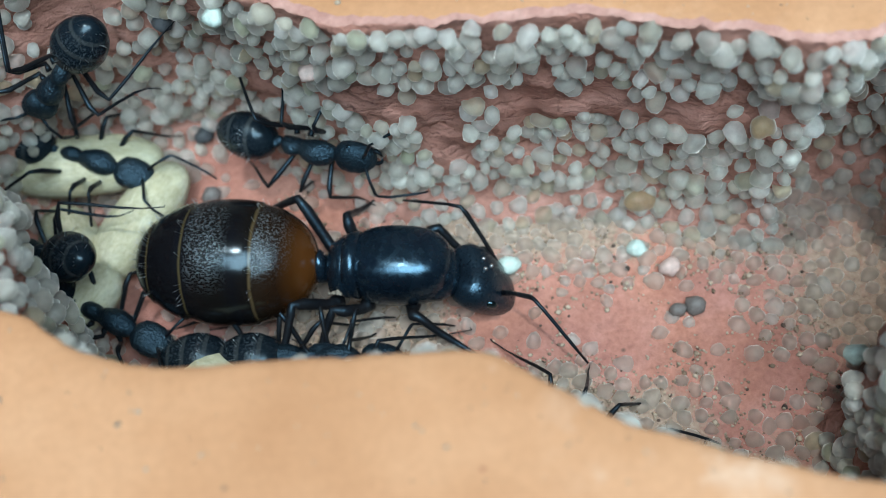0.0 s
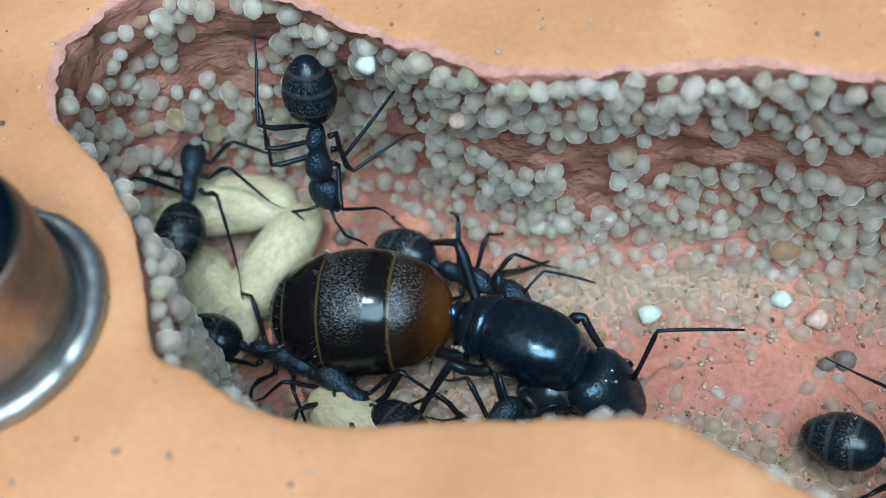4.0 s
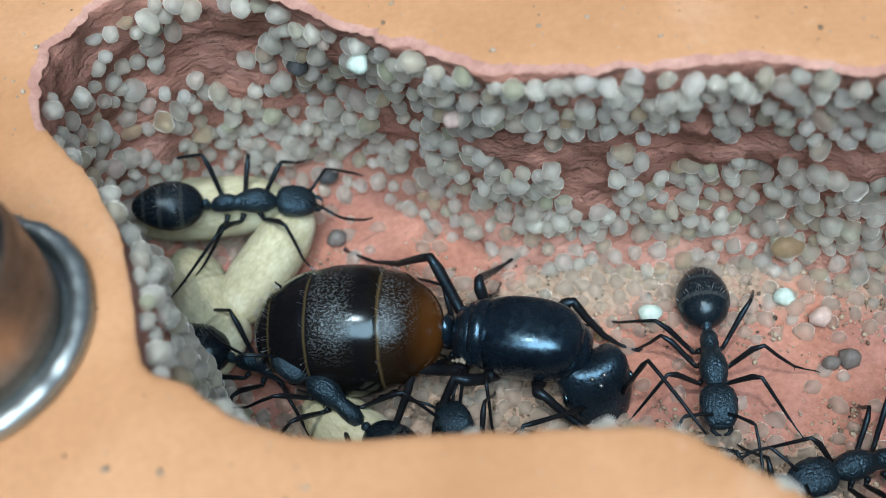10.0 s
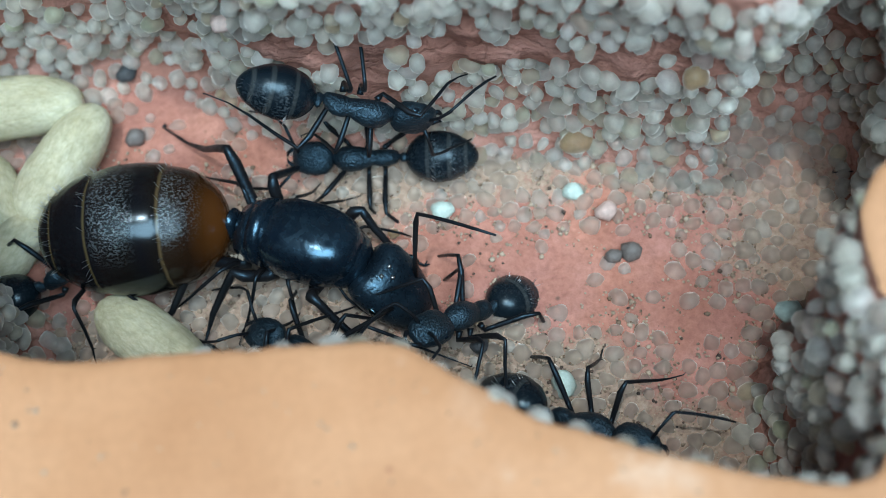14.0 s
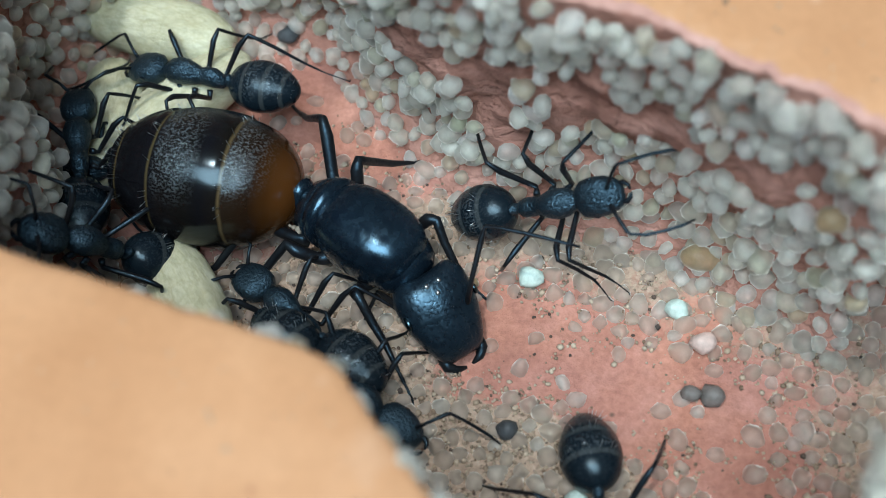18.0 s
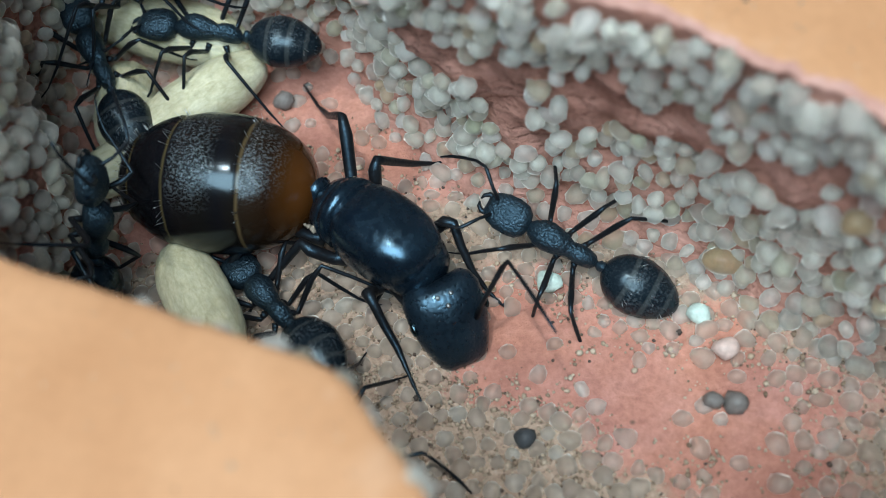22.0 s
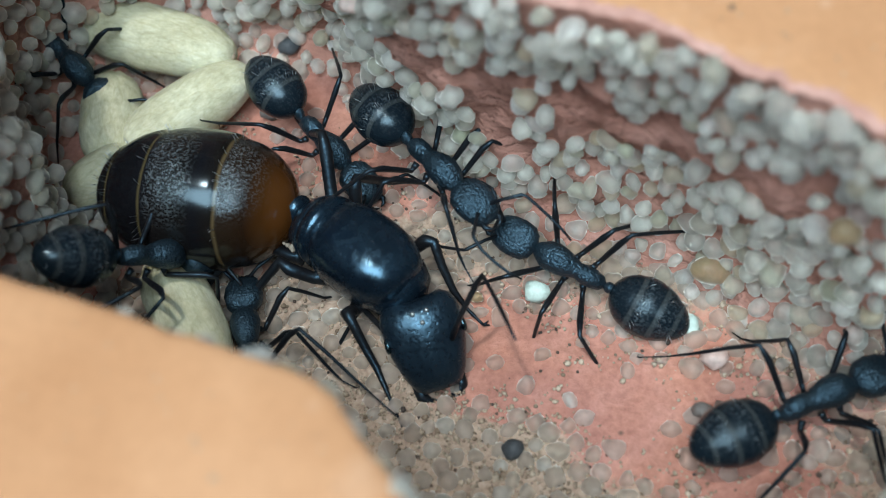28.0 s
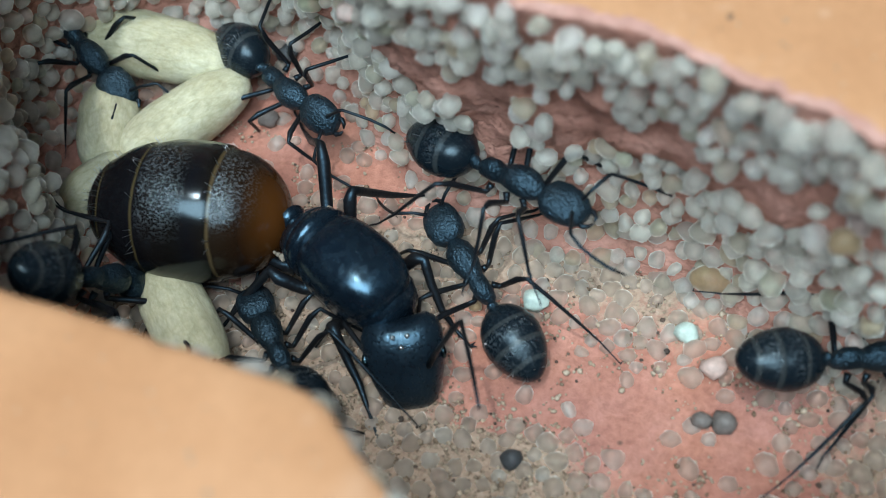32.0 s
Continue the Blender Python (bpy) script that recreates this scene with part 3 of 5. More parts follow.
def build_screw(x, y):
    root = tagged(new("clamp_screw"), "round-headed metal clamp screw with a tarnished washer on the clay", "screw")
    root.matrix_basis = mm_pose(x, y, 12.12)
    bm = bmesh.new()
    lathe(bm, [(0.6, 0.0), (3.15, 0.0), (3.25, 0.08), (3.3, 0.3), (3.22, 0.45), (3.05, 0.52), (2.9, 0.5), (2.8, 0.34), (2.72, 0.16), (2.6, 0.12), (0.6, 0.12)], 96)
    for v in bm.verts:
        p = v.co / MM
        r = math.hypot(p.x, p.y)
        if r > 2.7:
            k = noise.fractal(Vector((p.x * 1.3, p.y * 1.3, p.z)), 0.9, 2.0, 4)
            v.co.x *= 1 + 0.02 * k
            v.co.y *= 1 + 0.02 * k
            v.co.z += 0.10 * k * MM * (p.z > 0.05)
    part("washer", bm, WASHER, root, "pitted blue-grey washer")
    bm = bmesh.new()
    lathe(bm, [(0.5, 0.12), (2.42, 0.12), (2.48, 0.4), (2.58, 0.5), (2.6, 0.9), (2.6, 2.7), (2.56, 3.05), (2.46, 3.25), (2.2, 3.34)], 96)
    part("head_rim", bm, TARNISHED, root, "tarnished coppery screw head")
    bm = bmesh.new()
    lathe(bm, [(0.4, 3.3), (2.44, 3.28), (2.46, 3.36), (2.38, 3.48), (2.15, 3.56), (1.6, 3.62), (0.8, 3.65), (0.3, 3.66)], 96)
    part("head_cap", bm, BLUED, root, "dark blued domed cap")
    return root


screw = build_screw(-15.3, -5.2)

# ---- cocoons ----


def build_cocoon(a, b, width, z, seed, label):
    """A silk cocoon between two places of the plan: a soft capsule, puckered towards the tip, with shallow folds."""
    a, b = Vector((*a, z)), Vector((*b, z))
    length = (b - a).length
    bm = bmesh.new()
    loft(bm, egg(-length / 2, length / 2, width / 2, width / 2 * 0.94, 0, 44, 2.8, 0.06), 48)
    for v in bm.verts:
        p = v.co / MM
        turn = math.atan2(p.z, p.y)
        u = p.x / length + 0.5
        n = noise.fractal(Vector((p.x * 0.45 + seed * 3, p.y * 0.8, p.z * 0.8)), 0.9, 2, 4)
        fold = noise.noise(Vector((math.cos(turn) * 2.4 + seed, math.sin(turn) * 2.4, p.x * 0.35)))
        pucker = max(0.0, 1 - u / 0.28)
        k = 1 + 0.06 * n + 0.035 * fold - pucker * (0.05 + 0.20 * abs(fold))
        v.co.y *= k
        v.co.z *= k
    root = tagged(new("cocoon", finish("cocoon", bm, COCOON)), label, "cocoon", "brood cocoons")
    d = b - a
    mid = (a + b) / 2
    root.matrix_basis = mm_pose(mid.x, mid.y, mid.z, 0, 0, math.degrees(math.atan2(d.y, d.x)))
    bm = bmesh.new()
    loft(bm, egg(-length / 2 - 0.05, -length / 2 + 0.30, 0.20, 0.18, 0, 6), 12)
    part("tip_spot", bm, GRIT, root, "dark brown waste spot at the cocoon tip")
    return root


build_cocoon((-9.5, 5.15), (-15.4, 5.9), 2.35, 1.45, 1.0, "large cream silk cocoon lying across two others")
build_cocoon((-9.0, 5.0), (-11.9, 0.9), 2.1, 1.08, 2.0, "cream silk cocoon beside the queen's abdomen")
build_cocoon((-13.6, 4.0), (-12.3, 0.6), 2.1, 1.05, 3.0, "cream silk cocoon under the chamber edge")
build_cocoon((-13.2, -1.0), (-11.6, 1.1), 1.8, 0.9, 4.0, "small yellowish silk cocoon beside the wall")
build_cocoon((-9.4, -2.7), (-6.3, -5.9), 2.0, 1.0, 5.0, "pale cream silk cocoon below the queen")

# ---- ants ----


def segment_body(bm, x0, x1, w, h, cz, notches, seg=22, power=2.0, shift=0.0, n=30):
    """An abdomen with overlapping plates: each notch is a place along it where one plate slides under the next."""
    st = []
    for x, cy, z, a, b in egg(x0, x1, w, h, cz, n, power, shift):
        u = (x - x0) / (x1 - x0)
        k = 1.0
        for q in notches:
            d = u - q
            if 0 <= d < 0.10:
                k *= 1 - 0.030 * (1 - d / 0.10)
        st.append((x, cy, z, a * k, b * k))
    loft(bm, st, seg)


def hairs(bm, places, rnd, length, radius):
    for p, d in places:
        p, d = Vector(p), Vector(d).normalized()
        d = (d + Vector((rnd.uniform(-0.4, 0.4), rnd.uniform(-0.4, 0.4), rnd.uniform(-0.4, 0.4)))).normalized()
        tube(bm, [p - d * 0.03, p + d * length * 0.5, p + d * length], [radius, radius * 0.7, radius * 0.2], 4)


LEG_SHAPES = {
    "front_leg": ((1.0, 0.26, 0.95), [(0, 0, 0), (0.12, 0.16, -0.22), (0.55, 0.85, 0.62), (0.72, 1.12, 0.78), (0.95, 1.45, 0.25), (1.2, 1.85, -0.42), (1.45, 2.1, -0.72), (1.75, 2.35, -0.93)]),
    "middle_leg": ((0.45, 0.28, 0.92), [(0, 0, 0), (0.0, 0.2, -0.2), (-0.1, 1.0, 0.68), (-0.14, 1.35, 0.85), (-0.3, 1.75, 0.2), (-0.5, 2.2, -0.45), (-0.65, 2.5, -0.72), (-0.75, 2.9, -0.90)]),
    "hind_leg": ((-0.1, 0.26, 0.92), [(0, 0, 0), (-0.12, 0.2, -0.15), (-0.5, 0.95, 0.85), (-0.72, 1.3, 1.15), (-1.35, 1.6, 0.6), (-2.15, 1.95, -0.15), (-2.75, 2.2, -0.6), (-3.5, 2.45, -0.90)]),
}
LEG_RADII = [0.11, 0.076, 0.098, 0.062, 0.060, 0.046, 0.026, 0.016]


def build_leg(name, side, parent, size=1.0, mat=None, lift=0.0):
    (x, y, z), pts = LEG_SHAPES[name]
    bm = bmesh.new()
    limb_tube(bm, [(px * size, py * size * side, pz * size) for px, py, pz in pts], [r * size for r in LEG_RADII], 8)
    # small claws and spurs
    ex, ey, ez = pts[-1]
    tube(bm, [(ex * size, ey * size * side, ez * size), ((ex + 0.06) * size, (ey + 0.10) * size * side, (ez - 0.01) * size)], [0.02 * size, 0.008 * size], 4)
    sx, sy, sz = pts[5]
    tube(bm, [(sx * size, sy * size * side, sz * size), ((sx + 0.10) * size, (sy + 0.02) * size * side, (sz - 0.10) * size)], [0.02 * size, 0.006 * size], 4)
    return part(name, bm, mat or BLACK_LEG, parent, at=mm_pose(x * size, y * size * side, z * size + lift))


def build_antenna(side, parent, base, size=1.0, curl=0.0):
    bm = bmesh.new()
    pts = [(0, 0, 0), (0.25, 0.32, 0.22), (0.55, 0.78, 0.35), (0.62, 0.86, 0.32), (0.95, 0.98, 0.10), (1.35, 1.05 + curl, -0.18), (1.75, 1.08 + 2 * curl, -0.42), (2.1, 1.05 + 3 * curl, -0.6)]
    tube(bm, [(a * size, b * size * side, c * size) for a, b, c in pts], [r * size for r in (0.065, 0.05, 0.06, 0.045, 0.048, 0.048, 0.046, 0.028)], 8)
    return part("antenna", bm, BLACK_LEG, parent, at=mm_pose(base[0], base[1] * side, base[2]))


SEAM = (0.024, 0.029, 0.031)
INK = (0.005, 0.009, 0.013)
# the second list of stops says where silvery hairs and painted sheen lie
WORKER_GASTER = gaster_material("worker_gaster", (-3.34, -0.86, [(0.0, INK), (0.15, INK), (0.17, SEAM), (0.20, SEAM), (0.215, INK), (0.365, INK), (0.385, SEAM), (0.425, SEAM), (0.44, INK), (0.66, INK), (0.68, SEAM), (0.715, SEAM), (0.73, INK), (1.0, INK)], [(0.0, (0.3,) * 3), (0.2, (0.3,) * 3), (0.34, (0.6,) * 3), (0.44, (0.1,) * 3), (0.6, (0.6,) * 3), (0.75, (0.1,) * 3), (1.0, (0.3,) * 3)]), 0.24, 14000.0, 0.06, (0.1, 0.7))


def build_worker():
    root = tagged(new("worker_ant"), "small black worker ant walking on long thin legs", "ant", "worker ants")
    rnd = random.Random(3)
    bm = bmesh.new()
    segment_body(bm, -3.34, -0.86, 0.88, 0.80, 0.0, (0.40, 0.69, 0.19), shift=0.12, power=1.9)
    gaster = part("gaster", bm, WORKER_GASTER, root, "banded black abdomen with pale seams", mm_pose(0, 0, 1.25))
    bm = bmesh.new()
    spots = []
    for k in range(26):
        u, a = rnd.choice((0.03, 0.14, 0.36, 0.66)), rnd.uniform(0.2, 2.9)
        x = -3.2 + 2.25 * u
        r = math.sqrt(max(0.02, 1 - (2 * u - 1) ** 2))
        spots.append(((x, 0.84 * r * math.cos(a), 0.77 * r * math.sin(a)), (-0.6, math.cos(a), math.sin(a))))
    hairs(bm, spots, rnd, 0.26, 0.012)
    part("hairs", bm, STEEL, gaster, "short pale bristles")
    bm = bmesh.new()
    loft(bm, [(-1.02, 0, 1.12, 0.05, 0.05), (-0.95, 0, 1.14, 0.10, 0.12), (-0.85, 0, 1.24, 0.17, 0.28), (-0.74, 0, 1.22, 0.16, 0.26), (-0.66, 0, 1.12, 0.09, 0.11), (-0.58, 0, 1.1, 0.06, 0.07)], 14)
    part("petiole", bm, BLACK, root)
    bm = bmesh.new()
    loft(bm, [(-0.66, 0, 1.1, 0.09, 0.11), (-0.55, 0, 1.16, 0.22, 0.26), (-0.30, 0, 1.26, 0.29, 0.37), (0.0, 0, 1.28, 0.29, 0.37), (0.22, 0, 1.24, 0.25, 0.29), (0.38, 0, 1.29, 0.31, 0.36), (0.70, 0, 1.34, 0.41, 0.43), (1.0, 0, 1.34, 0.45, 0.45), (1.28, 0, 1.30, 0.40, 0.39), (1.5, 0, 1.22, 0.26, 0.25), (1.66, 0, 1.18, 0.13, 0.14)], 18)
    part("thorax", bm, BLACK, root)
    bm = bmesh.new()
    loft(bm, [(1.58, 0, 1.18, 0.10, 0.10), (1.66, 0, 1.18, 0.36, 0.28), (1.85, 0, 1.18, 0.53, 0.38), (2.15, 0, 1.16, 0.58, 0.40), (2.5, 0, 1.12, 0.56, 0.37), (2.78, 0, 1.06, 0.47, 0.30), (2.92, 0, 1.0, 0.36, 0.2), (3.0, 0, 0.97, 0.22, 0.1)], 24, True, 0.8)
    head = part("head", bm, BLACK, root)
    for side in (-1, 1):
        bm = bmesh.new()
        loft(bm, egg(-0.13, 0.13, 0.06, 0.10, 0, 8), 10)
        part("eye", bm, QUEEN_BLACK, head, "dark compound eye", mm_pose(2.18, 0.52 * side, 1.26, 0, 0, 6 * side))
        bm = bmesh.new()
        tube(bm, [(2.86, 0.24 * side, 0.95), (3.05, 0.27 * side, 0.92), (3.18, 0.17 * side, 0.9), (3.22, 0.04 * side, 0.89)], [0.09, 0.08, 0.06, 0.025], 8)
        part("mandible", bm, BLACK_LEG, head)
        for name in LEG_SHAPES:
            build_leg(name, side, root)
        build_antenna(side, root, (2.72, 0.2, 1.28), 1.0, 0.06 * side)
    return root


PITCH = (0.004, 0.004, 0.005)
RUST = (0.055, 0.043, 0.020)
# silvery hairs and painted sheen on two of the plates
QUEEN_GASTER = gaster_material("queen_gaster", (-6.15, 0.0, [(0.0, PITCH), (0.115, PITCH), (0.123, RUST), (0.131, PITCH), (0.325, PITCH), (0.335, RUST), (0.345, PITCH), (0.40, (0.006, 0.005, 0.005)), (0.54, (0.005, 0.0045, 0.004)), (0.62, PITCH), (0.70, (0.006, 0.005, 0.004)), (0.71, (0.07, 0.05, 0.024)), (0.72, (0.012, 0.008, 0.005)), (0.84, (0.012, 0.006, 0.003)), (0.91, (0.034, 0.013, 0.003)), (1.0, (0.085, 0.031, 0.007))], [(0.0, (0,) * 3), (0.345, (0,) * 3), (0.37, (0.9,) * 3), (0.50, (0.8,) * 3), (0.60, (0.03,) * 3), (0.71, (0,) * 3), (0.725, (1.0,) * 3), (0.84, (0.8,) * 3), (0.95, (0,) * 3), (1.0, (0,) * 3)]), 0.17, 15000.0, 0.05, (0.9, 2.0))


WING_STUB = grain_material("wing_stub", [(0, (0.17, 0.15, 0.12)), (1, (0.22, 0.19, 0.15))], 0.6, 0.0)
QUEEN_LEGS = {
    1: {
        "front_leg": [(3.0, 0.85, 1.2), (3.2, 1.25, 1.3), (3.6, 1.6, 1.85), (3.85, 1.7, 1.9), (4.3, 1.45, 1.35), (4.85, 1.25, 0.7), (5.4, 1.2, 0.25), (6.0, 1.15, 0.06)],
        "middle_leg": [(1.3, 0.9, 1.2), (1.1, 1.2, 1.3), (0.8, 1.65, 2.15), (0.75, 1.85, 2.4), (0.75, 2.4, 1.7), (0.85, 3.1, 0.9), (1.1, 3.8, 0.35), (1.5, 4.5, 0.06)],
        "hind_leg": [(0.5, 0.8, 1.2), (0.2, 1.1, 1.4), (-0.6, 1.95, 2.5), (-0.9, 2.2, 2.9), (-1.5, 2.42, 2.3), (-2.4, 2.75, 1.3), (-3.5, 3.2, 0.5), (-4.9, 3.8, 0.06)],
    },
    -1: {
        "front_leg": [(3.1, -0.8, 1.1), (3.1, -1.15, 1.1), (3.2, -1.45, 1.45), (3.45, -1.55, 1.4), (4.0, -1.75, 0.85), (4.6, -1.95, 0.45), (5.4, -2.35, 0.2), (6.2, -2.75, 0.06)],
        "middle_leg": [(1.6, -0.8, 1.1), (1.4, -1.1, 1.2), (0.9, -1.45, 1.65), (0.55, -1.45, 1.75), (0.25, -1.95, 1.15), (0.0, -2.6, 0.6), (-0.05, -3.1, 0.25), (-0.05, -3.6, 0.06)],
        "hind_leg": [(0.6, -0.7, 1.1), (0.3, -1.0, 1.3), (-0.4, -1.4, 2.0), (-0.7, -1.6, 2.25), (-0.9, -2.3, 1.6), (-1.2, -3.05, 0.9), (-1.8, -3.5, 0.35), (-2.5, -3.95, 0.06)],
    },
}


def build_queen():
    root = tagged(new("queen_ant"), "large glossy black queen ant with a swollen amber-banded abdomen", "ant")
    rnd = random.Random(8)
    bm = bmesh.new()
    segment_body(bm, -6.22, -0.02, 2.16, 2.12, 0.0, (0.12, 0.33, 0.71), 48, 2.2, 0.03, 64)
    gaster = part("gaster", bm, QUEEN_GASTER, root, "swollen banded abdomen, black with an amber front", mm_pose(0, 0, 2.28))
    bm = bmesh.new()
    spots = []
    for k in range(110):
        u, a = rnd.choice((0.02, 0.06, 0.12, 0.12, 0.33, 0.71)), rnd.uniform(0.1, 3.0)
        r = (max(0.01, 1 - abs(2 * u - 1) ** 2.2)) ** (1 / 2.2)
        spots.append(((-6.22 + 6.2 * u, 2.12 * r * math.cos(a), 2.08 * r * math.sin(a)), (-0.8, math.cos(a), math.sin(a))))
    hairs(bm, spots, rnd, 0.24, 0.009)
    part("hairs", bm, STEEL, gaster, "short pale bristles on the plate edges")
    bm = bmesh.new()
    loft(bm, [(-0.32, 0, 1.75, 0.2, 0.2), (-0.15, 0, 1.9, 0.42, 0.5), (0.05, 0, 2.1, 0.5, 0.75), (0.22, 0, 1.95, 0.42, 0.55), (0.4, 0, 1.75, 0.26, 0.3)], 20)
    part("petiole", bm, QUEEN_BLACK, root)
    bm = bmesh.new()
    loft(bm, [(0.22, 0, 1.8, 0.3, 0.4), (0.4, 0, 1.95, 0.85, 0.85), (0.75, 0, 2.1, 1.0, 1.02), (1.05, 0, 2.15, 1.1, 1.08)], 28)
    loft(bm, [(0.92, 0, 2.2, 1.02, 1.04), (1.12, 0, 2.22, 1.1, 1.11), (1.4, 0, 2.22, 1.14, 1.13)], 28)
    part("hind_thorax", bm, QUEEN_BLACK, root)
    bm = bmesh.new()
    loft(bm, egg(0.95, 4.5, 1.25, 1.2, 2.2, 26, 2.6, -0.02), 40, True, 0.74)
    part("thorax_shield", bm, QUEEN_BLACK, root, "domed glossy thorax shield")
    bm = bmesh.new()
    loft(bm, [(3.5, 0, 1.85, 1.12, 0.85), (4.1, 0, 1.85, 1.02, 0.85), (4.5, 0, 1.8, 0.78, 0.7), (4.68, 0, 1.75, 0.45, 0.45)], 28)
    part("collar", bm, QUEEN_BLACK, root)
    bm = bmesh.new()
    loft(bm, [(-0.05, 0, 0, 0.35, 0.25), (0.03, 0, 0.02, 0.80, 0.5), (0.18, 0, 0.06, 1.02, 0.7), (0.5, 0, 0.08, 1.16, 0.8), (1.0, 0, 0.03, 1.17, 0.82), (1.5, 0, -0.05, 1.10, 0.76), (1.95, 0, -0.15, 0.98, 0.66), (2.35, 0, -0.26, 0.83, 0.54), (2.62, 0, -0.34, 0.67, 0.41), (2.74, 0, -0.38, 0.50, 0.28)], 36, True, 0.86)
    for v in bm.verts:
        x, y = v.co.x / MM, v.co.y / MM
        v.co.x += 0.16 * MM * max(0, 1 - x / 0.8) * (1 - min(1, abs(y) / 0.7) ** 2)
        if v.co.z > 0 and 1.2 < x < 2.5:
            v.co.z -= 0.10 * MM * math.exp(-((abs(y) - 0.5) / 0.16) ** 2) * math.sin((x - 1.2) / 1.3 * math.pi)
    head = part("head", bm, QUEEN_HEAD, root, "broad glossy black head", mm_pose(4.5, 0, 1.75))
    for x, y in ((0.55, 0.2), (0.55, -0.2), (0.85, 0.0)):
        bm = bmesh.new()
        bmesh.ops.create_icosphere(bm, subdivisions=2, radius=0.075 * MM)
        part("ocellus", bm, STEEL, head, "tiny shining simple eye", mm_pose(x, y, 0.90))
    for side in (-1, 1):
        bm = bmesh.new()
        loft(bm, egg(-0.24, 0.24, 0.1, 0.18, 0, 10), 14)
        part("eye", bm, BLUED, head, "dark compound eye", mm_pose(1.15, 1.1 * side, 0.28, 0, 0, 5 * side))
        bm = bmesh.new()
        tube(bm, [(2.45, 0.58 * side, -0.48), (2.77, 0.6 * side, -0.56), (2.97, 0.4 * side, -0.6), (3.05, 0.1 * side, -0.62)], [0.2, 0.18, 0.13, 0.05], 10)
        part("mandible", bm, BLACK_LEG, head)
        bm = bmesh.new()
        pts = [(0, 0, 0), (0.25, 0.75, 0.3), (0.6, 1.9, 0.65), (0.7, 2.2, 0.7), (1.2, 2.2, 0.55), (1.9, 2.15, 0.3), (2.6, 2.08, 0.05), (3.3, 2.0, -0.2)]
        tube(bm, [(a, b * side, c) for a, b, c in pts], [0.10, 0.075, 0.09, 0.065, 0.06, 0.06, 0.055, 0.035], 8)
        part("antenna", bm, BLACK_LEG, head, "", mm_pose(1.5, 0.65 * side, 0.5))
        bm = bmesh.new()
        for x, y, r in ((0, 0, 0.11), (-0.16, 0.03, 0.08), (0.09, 0.06, 0.07), (-0.28, 0.05, 0.05)):
            bmesh.ops.create_icosphere(bm, subdivisions=2, radius=r * MM, matrix=mm_pose(x, y * side, 0.05 * r))
        for v in bm.verts:
            v.co += Vector((1, 0, 0)) * 0.06 * MM * noise.noise(v.co * 9000)
        part("wing_stub", bm, WING_STUB, root, "pale stub of a shed wing", mm_pose(0.75, 1.02 * side, 2.15))
        for name, way in QUEEN_LEGS[side].items():
            (x, y, z), pts = way[0], [tuple(q - p for p, q in zip(way[0], w)) for w in way]
            bm = bmesh.new()
            limb_tube(bm, pts, [0.30, 0.19, 0.205, 0.15, 0.135, 0.11, 0.06, 0.035], 12)
            tx, ty, tz = pts[-1]
            tube(bm, [(tx, ty, tz), (tx + 0.15, ty + 0.12 * side, tz)], [0.05, 0.015], 5)
            tube(bm, [(tx, ty, tz), (tx + 0.02, ty + 0.2 * side, tz)], [0.05, 0.015], 5)
            part(name, bm, BLACK_LEG, root, "", mm_pose(x, y, z))
    return root


queen = build_queen()
first_worker = build_worker()
workers = {"A": first_worker}
for key in "BCDGKLOR":
    workers[key] = copy_thing(first_worker, mm_pose(0, 0, 0))

# ---- sand ----


def grain_mesh(name, seed, squash, mat, sub=2, size=0.28):
    bm = bmesh.new()
    bmesh.ops.create_icosphere(bm, subdivisions=sub, radius=size * MM)
    for v in bm.verts:
        p = v.co.normalized()
        k = 1 + 0.30 * noise.noise(p * 1.1 + Vector((seed * 7.1, 0, 0))) + 0.10 * noise.noise(p * 2.6 + Vector((0, seed * 3.3, 0)))
        v.co = Vector((v.co.x * squash[0], v.co.y * squash[1], v.co.z * squash[2])) * k
    rnd = random.Random(int(seed * 100) + 5)
    for _ in range(6):
        n = Vector((rnd.gauss(0, 1), rnd.gauss(0, 1), rnd.gauss(0, 1))).normalized()
        cut = rnd.uniform(0.70, 0.88) * size * MM
        for v in bm.verts:
            d = v.co.dot(n) - cut
            if d > 0:
                v.co -= n * d * 0.9
    return finish(name, bm, mat)


SQUASH = ((1, 1, 0.95), (1.15, 0.95, 0.9), (0.95, 1.1, 1.0), (1.25, 0.9, 0.85), (1.0, 0.9, 1.1), (1.1, 1.1, 0.85), (0.9, 1.0, 1.2), (1.2, 1.05, 1.0))
SHAPES = [grain_mesh("sand_grain", s, q, GRAIN) for s, q in enumerate(SQUASH)]
FLOOR_SHAPES = [grain_mesh("sand_grain", s + 20, q, GRAIN_FLOOR, 2, 0.29) for s, q in enumerate(SQUASH)]


def spaced(places, near):
    """Keeps places that lie at least near apart."""
    cells, out = {}, []
    for item in places:
        p = item[0]
        c = tuple(int(math.floor(q / near)) for q in p)
        close = False
        for dx in (-1, 0, 1):
            for dy in (-1, 0, 1):
                for dz in (-1, 0, 1):
                    for q in cells.get((c[0] + dx, c[1] + dy, c[2] + dz), ()):
                        if (q - p).length < near:
                            close = True
        if not close:
            cells.setdefault(c, []).append(p)
            out.append(item)
    return out


